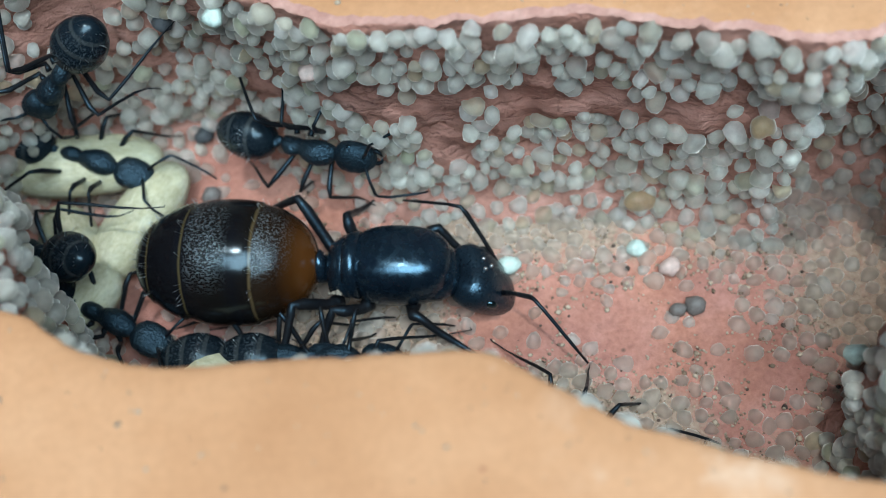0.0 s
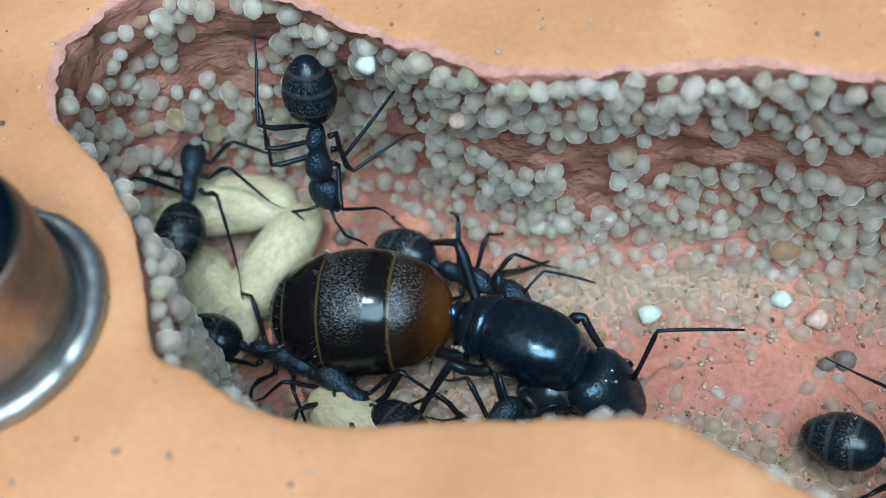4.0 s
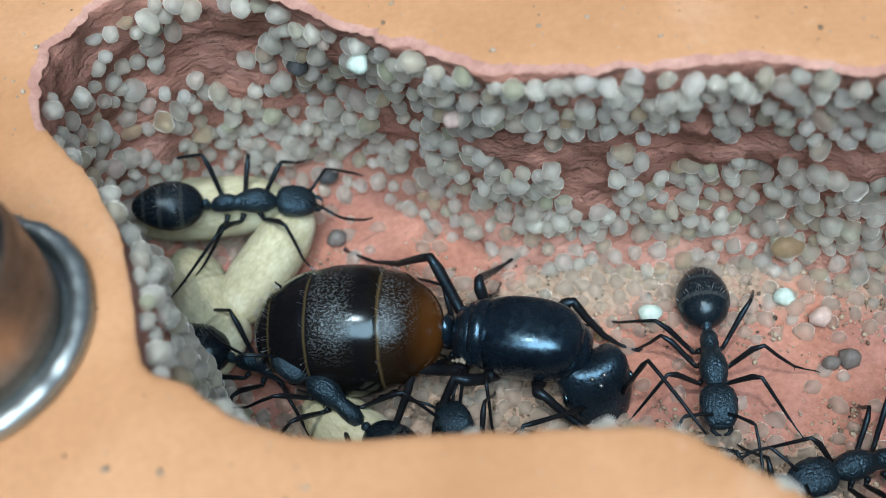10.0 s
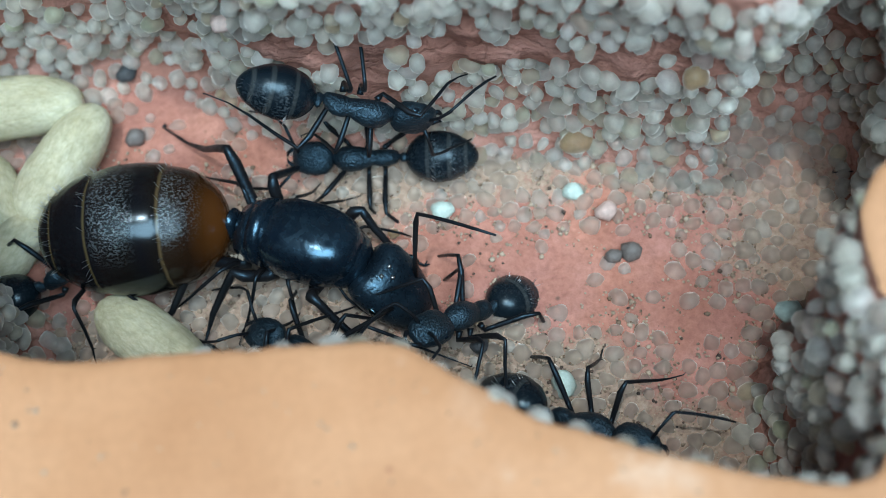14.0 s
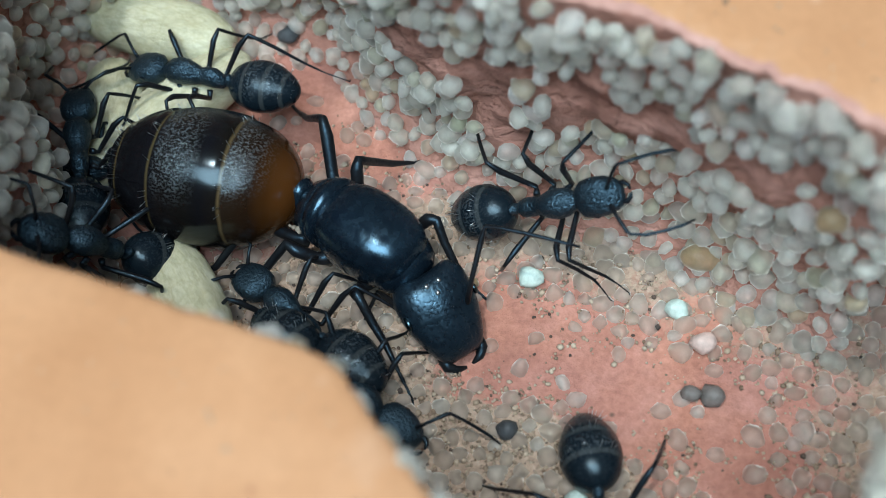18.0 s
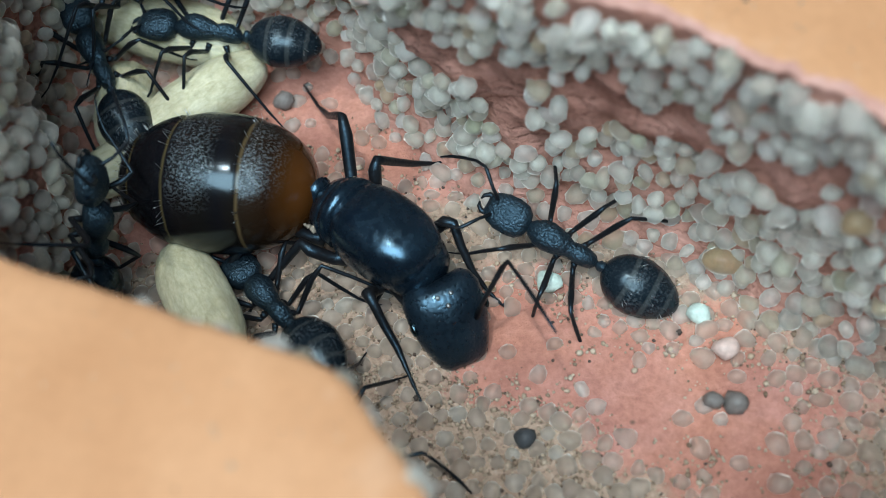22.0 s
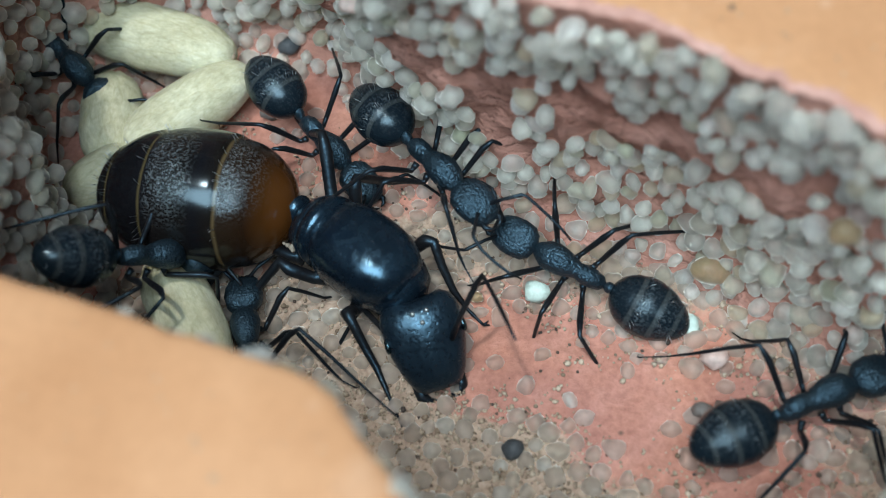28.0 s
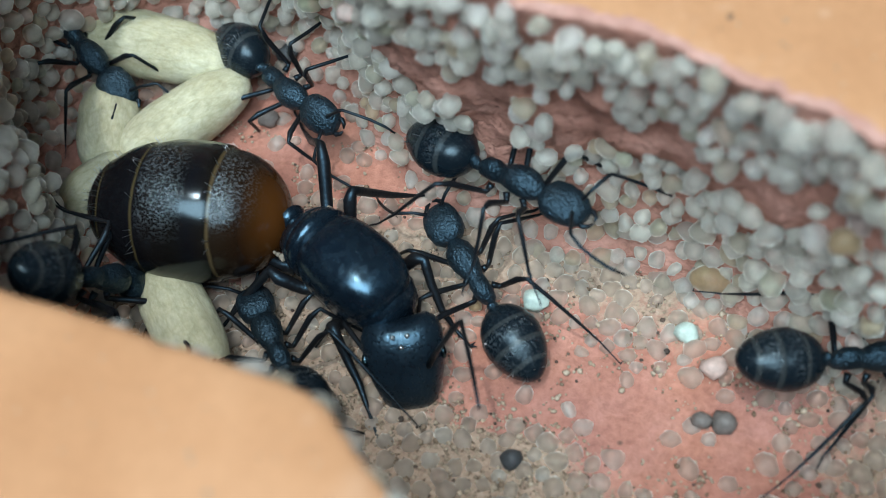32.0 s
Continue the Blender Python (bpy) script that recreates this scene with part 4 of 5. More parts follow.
# stretches of the wall from which the sand has fallen: place and reach
FALLEN = [((-9.9, 5.9, 9.4), 1.5), ((-10.4, 6.4, 7.5), 1.4), ((-13.8, 4.0, 10.7), 1.1), ((-7.2, 5.3, 9.6), 0.8), ((-6.0, 5.0, 6.6), 0.7), ((-5.0, 4.2, 6.0), 0.9), ((-4.6, 4.4, 4.0), 0.7), ((0.0, 0.6, 7.2), 1.25), ((0.6, 0.9, 5.6), 1.2), ((1.1, 1.1, 4.2), 0.75),
          ((2.4, 0.5, 6.2), 1.25), ((4.2, -0.1, 7.3), 1.4), ((6.1, -0.4, 6.2), 1.0), ((8.6, -1.2, 6.8), 1.0), ((-2.6, 1.6, 7.0), 0.7), ((-4.7, 4.4, 5.2), 1.2), ((-4.7, 4.9, 3.2), 0.9), ((-0.6, 1.2, 6.8), 0.8), ((5.6, -0.1, 7.4), 0.8)]


def wall_grain_places():
    rnd = random.Random(11)
    out = []
    for _ in range(40000):
        i, j = rnd.randrange(NS), rnd.randrange(1, 32)
        p = Vector(WALL[i, j]).lerp(Vector(WALL[(i + 1) % NS, j]), rnd.random()).lerp(Vector(WALL[i, j + 1]), rnd.random() * 0.7)
        z = p.z
        near = OUT[i, 1] < -0.35 and p.x > -9
        if near and (z < 9.2 or z > 11.75 or rnd.random() < 0.2):
            continue
        patch = noise.noise(Vector((p.x * 0.6, p.y * 0.6, p.z * 0.7)) + Vector((3.0, 1.0, 2.0)))
        clear = min((p - Vector(q)).length - r for q, r in FALLEN) - 0.22 + 0.6 * patch
        keep = 0.03 if clear < 0 else 1.0
        if z > (11.75 if p.x > -4 else 11.3):
            keep = 0.0
        elif z > 9.5 and patch < -0.2 and p.x < -4:
            keep *= 0.5
        elif 5.6 < z < 8.2 and p.x > -2 and patch < 0.05:
            keep *= 0.3
        if p.x < -4 and z > 4 and patch < 0.15:
            keep *= 0.22
        if p.x > -4 and z > 3 and patch < -0.05:
            keep *= 0.35
        if z < 1.6 and -8 < p.x < 6 and not near:
            keep *= 0.5
        if rnd.random() > keep:
            continue
        back = Vector((OUT[i, 0], OUT[i, 1], 0))
        out.append((p - back * (rnd.uniform(-0.02, 0.10) if near else rnd.uniform(0.05, 0.28)), rnd.uniform(0.75, 1.15) if near else rnd.uniform(0.75, 1.3), rnd.random()))
    return spaced(out, 0.49)


def floor_grain_places():
    rnd = random.Random(21)
    out = []
    for _ in range(34000):
        x, y = rnd.uniform(-16, 20), rnd.uniform(-15.5, 6)
        bare = swept(x, y)
        patch = noise.noise(Vector((x * 0.4, y * 0.4, 5.0)))
        keep = 0.02 if bare < 0 else min(1.0, 0.35 + bare * 0.7) + patch * 0.8
        if y < -5.5 and x < 6:
            keep *= 0.8
        if rnd.random() > keep:
            continue
        s = rnd.uniform(0.8, 1.25)
        out.append((Vector((x, y, floor_height(x, y) - 0.05 * s)), s, rnd.random()))
    return spaced(out, 0.46)


def joined_grains(name, places, mat, sub, size, parent, label, flat=1.0):
    """Many grains in one mesh."""
    bm = bmesh.new()
    bmesh.ops.create_icosphere(bm, subdivisions=sub, radius=size * MM)
    bv = np.array([v.co[:] for v in bm.verts])
    bf = np.array([[v.index for v in f.verts] for f in bm.faces])
    bm.free()
    rnd = np.random.RandomState(5)
    vs, fs = [], []
    for k, (p, s, r) in enumerate(places):
        rot = np.array(Euler(rnd.uniform(0, 6.28, 3).tolist()).to_matrix())
        sc = s * rnd.uniform(0.74, 1.26, 3)
        bumpy = 1 + 0.05 * np.sin(bv @ rnd.uniform(-9000, 9000, 3) + rnd.uniform(0, 6))
        q = (bv * sc * bumpy[:, None]) @ rot.T
        for n in rnd.normal(0, 1, (5, 3)):
            n /= np.linalg.norm(n)
            d = q @ n - 0.76 * size * MM * s
            q -= np.outer(np.where(d > 0, d * 0.9, 0), n)
        q[:, 2] *= flat
        vs.append(q + np.array(p) * MM)
        fs.append(bf + k * len(bv))
    me = bpy.data.meshes.new(name)
    me.from_pydata(np.concatenate(vs).tolist(), [], np.concatenate(fs).tolist())
    me.materials.append(mat)
    me.polygons.foreach_set("use_smooth", [True] * len(me.polygons))
    ob = new(name, me)
    ob.parent = parent
    return tagged(ob, label, kind="stuff")


def scatter(places, parent, inside, label, shapes, many, size):
    """The grains inside a stretch of the plan are objects of their own; the others are joined."""
    rnd = random.Random(31)
    mine = [q for q in places if inside(q[0])][:300]
    chosen = {id(q) for q in mine}
    rest = [q for q in places if id(q) not in chosen]
    for p, s, r in mine:
        ob = new("sand_grain", shapes[int(r * len(shapes)) % len(shapes)])
        ob.parent = parent
        ob.matrix_basis = mm_pose(p.x, p.y, p.z, rnd.uniform(0, 360), rnd.uniform(0, 360), rnd.uniform(0, 360)) @ Matrix.Scale(s, 4)
    joined_grains("sand_grains", rest, many, 2, size, parent, label)


scatter(wall_grain_places(), wall, lambda p: -5 < p.x < 8 and p.y > -4.5, "pale translucent quartz sand stuck to the clay wall", SHAPES, GRAIN_MANY, 0.30)
scatter(floor_grain_places(), floor, lambda p: -1 < p.x < 10 and -12 < p.y < 2, "pale translucent quartz sand on the clay floor", FLOOR_SHAPES, GRAIN_FLOOR_MANY, 0.29)


def single_grain(x, y, z, mat, size, label, squash=(1.1, 0.95, 0.85), turn=0):
    ob = tagged(new("sand_grain", grain_mesh("sand_grain", x, squash, mat, 2, size)), label)
    ob.parent = wall if z > 2 else floor
    ob.matrix_basis = mm_pose(x, y, z, 10, 5, turn)


single_grain(2.15, -1.39, 0.32, GRAIN_TEAL, 0.40, "pale teal sand grain on the clay floor")
single_grain(6.94, -0.18, 1.07, GRAIN_AMBER, 0.52, "amber sand grain at the foot of the wall", squash=(1.2, 0.85, 0.8))
single_grain(2.47, -6.32, 0.22, GRAIN_DARK, 0.30, "dark grey sand grain on the floor")
single_grain(7.93, -4.19, 0.26, GRAIN_GREY, 0.36, "dark grey sand grain beside a smaller one")
single_grain(7.34, -4.21, 0.22, GRAIN_GREY, 0.30, "small dark grey sand grain beside another")
single_grain(1.96, 0.77, 5.66, GRAIN, 0.38, "clear round sand grain hanging on the wall")
single_grain(-3.03, 1.54, 8.56, GRAIN_PINK, 0.36, "pinkish white sand grain on the wall")
single_grain(7.50, -2.62, 0.35, GRAIN_PINK, 0.38, "dull pinkish sand grain on the floor")
single_grain(6.59, -1.58, 0.22, GRAIN_TEAL, 0.34, "white sand grain on the floor")
single_grain(-8.10, 4.00, 0.26, GRAIN_GREY, 0.36, "dark greenish sand grain beside the cocoons")
single_grain(4.81, -8.16, 0.25, GRAIN_TEAL, 0.42, "white oval sand grain on the floor", squash=(0.9, 1.25, 0.85))
single_grain(2.56, 1.27, 3.55, GRAIN, 0.37, "wrinkled white sand grain on the wall")
single_grain(-8.11, 6.47, 0.76, GRAIN_DARK, 0.36, "dark blue-grey sand grain at the foot of the wall")
single_grain(-7.54, 5.16, 8.11, GRAIN_DARK, 0.34, "dark blue-grey sand grain on the wall")
single_grain(-5.32, 2.25, 10.83, GRAIN_TEAL, 0.33, "white sand grain on the wall")
single_grain(0.40, -1.79, 0.23, GRAIN_AMBER, 0.20, "small yellowish sand grain on the floor")
single_grain(11.13, -8.60, 3.87, GRAIN_TEAL, 0.36, "white ring-shaped sand grain on the floor")
single_grain(9.78, -2.62, 7.35, GRAIN_AMBER, 0.40, "yellowish sand grain on the wall")


def grit_places():
    rnd = random.Random(41)
    out = []
    for _ in range(44000):
        x, y = rnd.uniform(-12, 12), rnd.uniform(-14.5, 4)
        bare = swept(x, y)
        patch = noise.noise(Vector((x * 0.5, y * 0.5, 9.0)))
        clump = noise.noise(Vector((x * 1.9, y * 1.9, 4.0)))
        keep = (0.02 if bare < -0.1 else 0.30) + patch * 0.4 + clump * 0.5 + (0.45 if y < -5.0 and x < 5 else 0.0)
        if rnd.random() < keep:
            s = rnd.uniform(0.3, 0.9) if rnd.random() < 0.93 else rnd.uniform(0.9, 1.7)
            out.append((Vector((x, y, floor_height(x, y) + 0.03 * s + max(0, clump) * 0.12)), s, rnd.random()))
    return out[:22000]


def crumb_places():
    """Specks of dust and chipped clay on the block's top face, most of them near the chamber's edge."""
    rnd = random.Random(51)
    out = []
    while len(out) < 520:
        if rnd.random() < 0.6:
            i = rnd.randrange(NS)
            away = 0.35 + abs(rnd.gauss(0, 1.6))
            x, y = RIM[i] + OUT[i] * away
        else:
            x, y = rnd.uniform(-18, 20), rnd.uniform(-19, 9)
            if min((x - RIM[i, 0]) ** 2 + (y - RIM[i, 1]) ** 2 for i in range(0, NS, 4)) < 0.5:
                continue
            k = min(range(0, NS, 4), key=lambda i: (x - RIM[i, 0]) ** 2 + (y - RIM[i, 1]) ** 2)
            if (x - RIM[k, 0]) * OUT[k, 0] + (y - RIM[k, 1]) * OUT[k, 1] < 0:
                continue
        out.append((Vector((x, y, TOP + 0.125)), rnd.uniform(0.25, 0.7) if rnd.random() < 0.9 else rnd.uniform(0.8, 1.5), rnd.random()))
    return out


joined_grains("grit", grit_places(), GRIT, 1, 0.07, floor, "fine brown grit and dust between the sand", 0.8)
joined_grains("crumbs", crumb_places(), GRIT, 1, 0.07, top, "specks of brown dust on the block's top face", 0.6)

# ---- what moves ----
# seconds, middle of the body x y z, heading, pitch, and the way its back faces
STEPS = {
    "A": [
        (0, -11.15, 4.80, 7.24, 163.2, -50.5, -0.12, -0.99, 0.06),
        (1, -11.40, 4.82, 6.82, 172.4, -58.1, -0.05, -1.00, -0.02),
        (2, -9.95, 5.19, 7.23, 150.2, -62.4, -0.38, -0.91, -0.13),
        (3, -8.65, 3.40, 7.86, 194.5, -73.2, -0.47, -0.87, 0.14),
        (3.5, -7.96, 3.37, 7.40, 217.5, -74.9, -0.51, -0.86, 0.07),
        (5.5, -6.87, 3.32, 4.32, 296.3, -81.5, -0.50, -0.85, 0.14),
        (6, -5.33, 3.54, 3.84, 346.2, -53.5, -0.46, -0.87, 0.18),
        (6.5, -4.54, 3.22, 2.82, 339.4, -34.1, -0.53, -0.82, 0.24),
        (7, -2.14, 1.49, 3.10, 349.5, -43.2, -0.29, -0.94, 0.17),
        (8, 2.70, 0.07, 2.79, 350.4, -29.4, 0.10, -0.96, 0.27),
        (9, 4.16, -2.65, 1.04, 289.4, 5.9, -0.20, -0.13, 0.97),
        (10, 3.62, -3.39, 0.96, 262.3, 12.2, -0.01, -0.02, 1.00),
        (11, 2.93, -4.55, 0.98, 225.3, 27.6, -0.02, -0.01, 1.00),
        (12, 3.62, -5.00, 0.97, 269.7, 16.8, 0.00, -0.01, 1.00),
        (12.5, 3.55, -5.82, 0.98, 276.5, 19.5, 0.00, -0.02, 1.00),
        (13, 3.47, -4.73, 0.99, 240.3, 22.7, -0.01, -0.02, 1.00),
        (13.5, 4.27, -5.38, 0.96, 224.5, 33.2, -0.02, -0.01, 1.00),
        (14, 2.49, -5.67, 0.97, 210.2, 43.0, -0.03, -0.01, 1.00),
        (14.5, 0.81, -5.82, 0.97, 155.7, -36.3, -0.02, 0.00, 1.00),
        (16.5, -0.79, -6.59, 0.97, 141.7, -1.1, -0.02, 0.01, 1.00),
        (17, -1.04, -6.15, 0.99, 134.1, -1.2, -0.01, 0.01, 1.00),
        (18, -3.97, -4.63, 0.97, 150.6, -0.8, -0.01, 0.01, 1.00),
        (19, -4.99, -4.29, 0.98, 153.2, -0.9, -0.01, 0.01, 1.00),
        (20, -5.06, -4.13, 0.96, 144.3, -1.4, -0.02, 0.01, 1.00),
        (21, -4.96, -3.74, 0.99, 145.0, -1.6, -0.02, 0.02, 1.00),
        (22, -5.32, -4.25, 0.96, 142.2, -9.1, -0.02, 0.02, 1.00),
        (23, -5.31, -4.19, 0.98, 147.7, -6.3, -0.04, 0.02, 1.00),
        (24, -5.47, -4.40, 0.98, 132.8, -6.7, -0.03, 0.03, 1.00),
        (25, -6.57, -3.65, 0.98, 87.8, -2.1, 0.00, 0.04, 1.00),
        (28, -5.44, -5.29, 0.97, 115.5, -9.0, -0.02, 0.03, 1.00),
        (29, -5.41, -5.28, 0.98, 121.4, -7.9, -0.02, 0.03, 1.00),
        (30, -4.84, -4.89, 0.99, 131.5, -7.4, -0.02, 0.02, 1.00),
        (31, -4.94, -5.24, 0.97, 120.6, -8.8, -0.03, 0.05, 1.00),
        (32, -4.58, -4.88, 0.98, 129.8, -11.2, -0.03, 0.03, 1.00),
    ],
    "B": [
        (0, -4.19, 3.14, 3.43, -33.3, 8.0, -0.67, -0.72, 0.18),
        (1, -1.55, 1.21, 4.52, -26.8, 4.9, -0.37, -0.90, 0.25),
        (2, 1.43, 0.21, 3.99, -11.5, -30.3, -0.01, -1.00, 0.07),
        (2.5, 4.73, -0.53, 2.83, -18.0, -2.1, -0.21, -0.95, 0.24),
        (3, 10.29, -1.70, 2.03, -9.0, -18.1, 0.03, -0.88, 0.47),
        (3.5, 14.44, -2.29, 1.50, -21.7, 0.4, 0.00, 0.00, 1.00),
        (5.5, 18.60, -5.60, 1.10, -10.0, 0.0, 0.00, 0.00, 1.00),
    ],
    "C": [
        (0, -13.25, 0.82, 2.70, 139.7, -32.5, -0.01, -0.07, 1.00),
        (1, -12.77, 2.61, 2.85, 80.6, -34.0, 0.02, -0.08, 1.00),
        (2, -13.09, 4.40, 3.40, 90.8, -13.1, 0.00, -0.09, 1.00),
        (3, -13.23, 4.37, 3.30, 102.2, -7.1, -0.01, -0.04, 1.00),
        (3.5, -13.11, 5.05, 3.50, 98.8, 2.3, 0.01, -0.14, 0.99),
        (5.5, -11.87, 5.14, 3.20, -6.1, 17.6, -0.14, -0.11, 0.98),
        (6, -11.84, 5.70, 3.30, -0.3, 22.9, -0.15, -0.13, 0.98),
        (6.5, -11.81, 5.55, 4.05, 8.6, 30.3, -0.28, -0.20, 0.94),
        (7, -11.73, 5.34, 4.90, 14.5, 36.4, -0.38, -0.27, 0.89),
        (8, -11.45, 4.12, 3.10, -8.9, 2.2, -0.10, -0.09, 0.99),
        (9, -10.73, 3.69, 2.50, -4.6, -24.7, 0.05, -0.12, 0.99),
        (10, -11.32, 4.48, 2.70, 0.7, -13.6, 0.02, -0.10, 0.99),
        (11, -11.43, 4.65, 2.70, -10.7, -5.3, 0.01, -0.10, 0.99),
        (12, -9.81, 4.15, 2.40, -11.0, -10.5, 0.09, -0.12, 0.99),
        (12.5, -7.95, 4.76, 2.30, -29.7, -6.6, 0.02, -0.11, 0.99),
        (13, -5.01, 3.40, 3.65, -36.4, -2.8, -0.57, -0.79, 0.24),
        (13.5, -3.87, 3.62, 2.10, -26.8, -5.9, -0.42, -0.88, 0.24),
        (14, -0.19, 0.47, 5.14, -10.4, -26.8, -0.11, -0.99, 0.13),
        (14.5, 3.38, -1.05, 5.01, -12.9, -35.6, -0.03, -0.97, 0.26),
        (15.5, 10.27, -2.32, 1.40, -22.1, -7.6, 0.03, -0.01, 1.00),
        (16.5, 10.82, -2.69, 1.20, 12.3, -6.2, 0.00, -0.00, 1.00),
        (16.8, 7.74, -3.76, 0.96, -27.1, -3.2, 0.02, -0.01, 1.00),
        (17, 6.16, -4.23, 0.98, -68.1, 0.1, -0.01, -0.02, 1.00),
        (17.1, 5.64, -4.54, 0.99, -83.4, 1.6, -0.02, -0.02, 1.00),
        (17.5, 5.04, -6.22, 0.97, -85.9, 6.4, 0.00, -0.02, 1.00),
        (18, 5.61, -8.72, 0.99, -69.9, 12.3, 0.01, -0.03, 1.00),
        (18.5, 5.21, -7.10, 0.96, -27.3, 0.1, 0.01, -0.01, 1.00),
        (19, 3.70, -7.04, 0.97, 29.1, -13.3, 0.02, 0.01, 1.00),
        (19.5, 3.71, -5.90, 0.97, 58.9, -3.5, 0.01, 0.02, 1.00),
        (20, 4.00, -4.66, 0.97, 103.2, 7.1, -0.00, 0.01, 1.00),
        (20.5, 3.77, -2.63, 0.97, 120.1, 6.5, -0.18, -0.07, 0.98),
        (21, 2.90, -1.02, 1.52, 155.8, 16.2, -0.18, -0.58, 0.80),
        (22, 2.85, -0.69, 1.06, 167.9, 20.5, -0.16, -0.39, 0.91),
        (23, 2.78, -0.72, 0.98, 169.1, 19.3, -0.16, -0.35, 0.92),
        (24, 2.80, -0.84, 0.97, 170.0, 19.5, -0.14, -0.34, 0.93),
        (25, 3.85, -1.20, 0.98, 168.2, 19.4, -0.13, -0.28, 0.95),
        (25.5, 3.55, -0.89, 0.98, 169.7, 18.3, -0.17, -0.42, 0.89),
        (27.5, 3.41, -1.21, 0.97, 165.2, 14.9, -0.14, -0.29, 0.95),
        (28, 3.49, -0.94, 1.00, 165.2, 14.6, -0.18, -0.39, 0.90),
        (29, 3.29, -0.87, 1.02, 159.8, 3.8, -0.18, -0.42, 0.89),
        (30, 2.80, -0.44, 1.12, 157.9, -3.9, -0.17, -0.49, 0.86),
        (30.4, 3.01, -0.57, 0.95, 149.6, 4.9, -0.15, -0.38, 0.91),
        (30.8, 4.29, -1.19, 3.23, 116.7, 77.3, 0.12, -0.92, 0.38),
        (31, 5.03, -1.40, 4.03, 29.9, 83.0, -0.33, -0.94, 0.12),
        (31.2, 5.51, -1.42, 4.05, -35.8, 75.6, -0.67, -0.70, 0.23),
        (31.6, 7.65, -1.19, 1.86, -28.2, 13.1, -0.44, -0.80, 0.42),
        (32, 10.97, -2.23, 1.20, 19.1, -13.9, 0.00, -0.00, 1.00),
    ],
    "D": [
        (0, -12.45, 5.29, 2.20, -27.0, -6.4, 0.06, -0.13, 0.99),
        (1, -8.80, 4.20, 2.30, -25.5, -5.3, 0.16, -0.17, 0.97),
        (2, -5.36, 2.65, 0.98, -49.5, 13.7, -0.12, -0.15, 0.98),
        (3, -3.85, 1.46, 0.96, -41.0, 7.6, 0.02, -0.01, 1.00),
        (3.5, -4.03, 1.50, 0.98, -41.7, 7.1, 0.01, -0.01, 1.00),
        (5.5, -4.20, -1.30, 0.97, -25.0, -1.5, 0.02, -0.01, 1.00),
        (12, -4.30, -1.60, 0.97, -22.0, -1.5, 0.02, -0.01, 1.00),
        (14.5, -3.90, -1.50, 0.96, -25.0, -1.4, 0.02, -0.01, 1.00),
        (16.5, -4.32, -1.07, 0.97, -17.6, -8.7, 0.02, -0.01, 1.00),
        (16.8, -3.09, -1.03, 0.99, -7.0, -9.3, 0.02, -0.00, 1.00),
        (17, -2.19, -1.38, 0.96, 39.4, -9.5, 0.14, -0.16, 0.98),
        (17.5, -1.32, -0.86, 2.64, 17.1, 31.3, -0.28, -0.67, 0.69),
        (18, 2.22, -0.27, 2.67, -9.6, 36.0, -0.41, -0.75, 0.52),
        (18.5, 5.94, -1.68, 1.96, -36.3, -8.4, -0.05, -0.64, 0.77),
        (19, 8.95, -4.70, 1.20, -65.7, 21.8, 0.00, 0.00, 1.00),
        (19.5, 9.53, -7.80, 1.20, -60.9, 20.4, 0.00, 0.00, 1.00),
        (20, 9.27, -11.35, 1.05, -79.6, 19.0, 0.00, 0.00, 1.00),
        (20.5, 8.59, -12.47, 1.05, -102.1, 8.8, 0.00, 0.00, 1.00),
        (25.5, 8.20, -12.20, 1.05, -240.0, 0.0, 0.00, 0.00, 1.00),
        (26.6, 8.00, -9.02, 1.10, -279.1, 0.0, 0.00, 0.00, 1.00),
        (27.5, 8.31, -4.58, 1.26, -313.2, 2.4, 0.07, -0.19, 0.98),
        (28, 9.83, -4.13, 1.20, -323.1, -4.0, 0.00, 0.00, 1.00),
        (28.4, 6.95, -4.34, 0.96, -270.7, -6.9, -0.08, 0.03, 1.00),
        (28.8, 6.39, -4.41, 0.98, -269.9, -8.3, -0.03, 0.02, 1.00),
        (29, 6.69, -4.09, 0.99, -271.1, -9.1, -0.16, 0.02, 0.99),
        (29.6, 5.27, -4.89, 0.96, -239.8, -11.7, -0.01, 0.02, 1.00),
        (30, 3.49, -5.69, 0.96, -221.8, -13.2, -0.02, 0.01, 1.00),
        (30.4, 2.26, -3.47, 0.96, -241.9, -8.3, -0.01, 0.02, 1.00),
        (31, 0.53, -1.91, 0.98, -229.5, -0.2, -0.21, -0.15, 0.97),
        (32, 0.60, -1.54, 0.99, -228.3, 8.0, -0.28, -0.21, 0.93),
    ],
    "G": [
        (0, 2.28, -8.30, 0.97, -25.7, -1.8, 0.03, -0.01, 1.00),
        (1, 1.96, -8.55, 0.95, -12.2, -20.8, 0.03, -0.01, 1.00),
        (2, 2.65, -6.18, 0.96, 30.3, -20.3, 0.02, 0.01, 1.00),
        (2.5, 4.90, -4.55, 0.98, 43.0, -18.1, 0.01, 0.01, 1.00),
        (3, 7.28, -5.56, 0.99, 1.9, -16.4, 0.02, 0.01, 1.00),
        (3.5, 8.00, -8.60, 2.23, -24.7, 15.9, -0.49, 0.09, 0.86),
        (5.5, 8.90, -8.56, 0.96, -50.4, -2.7, -0.08, -0.13, 0.99),
        (6.5, 5.58, -8.32, 0.95, -176.9, -1.7, -0.03, -0.00, 1.00),
        (7, 3.71, -7.56, 0.97, -23.4, -1.7, 0.03, -0.01, 1.00),
        (8, 4.97, -8.38, 0.99, -0.1, 13.0, 0.03, -0.00, 1.00),
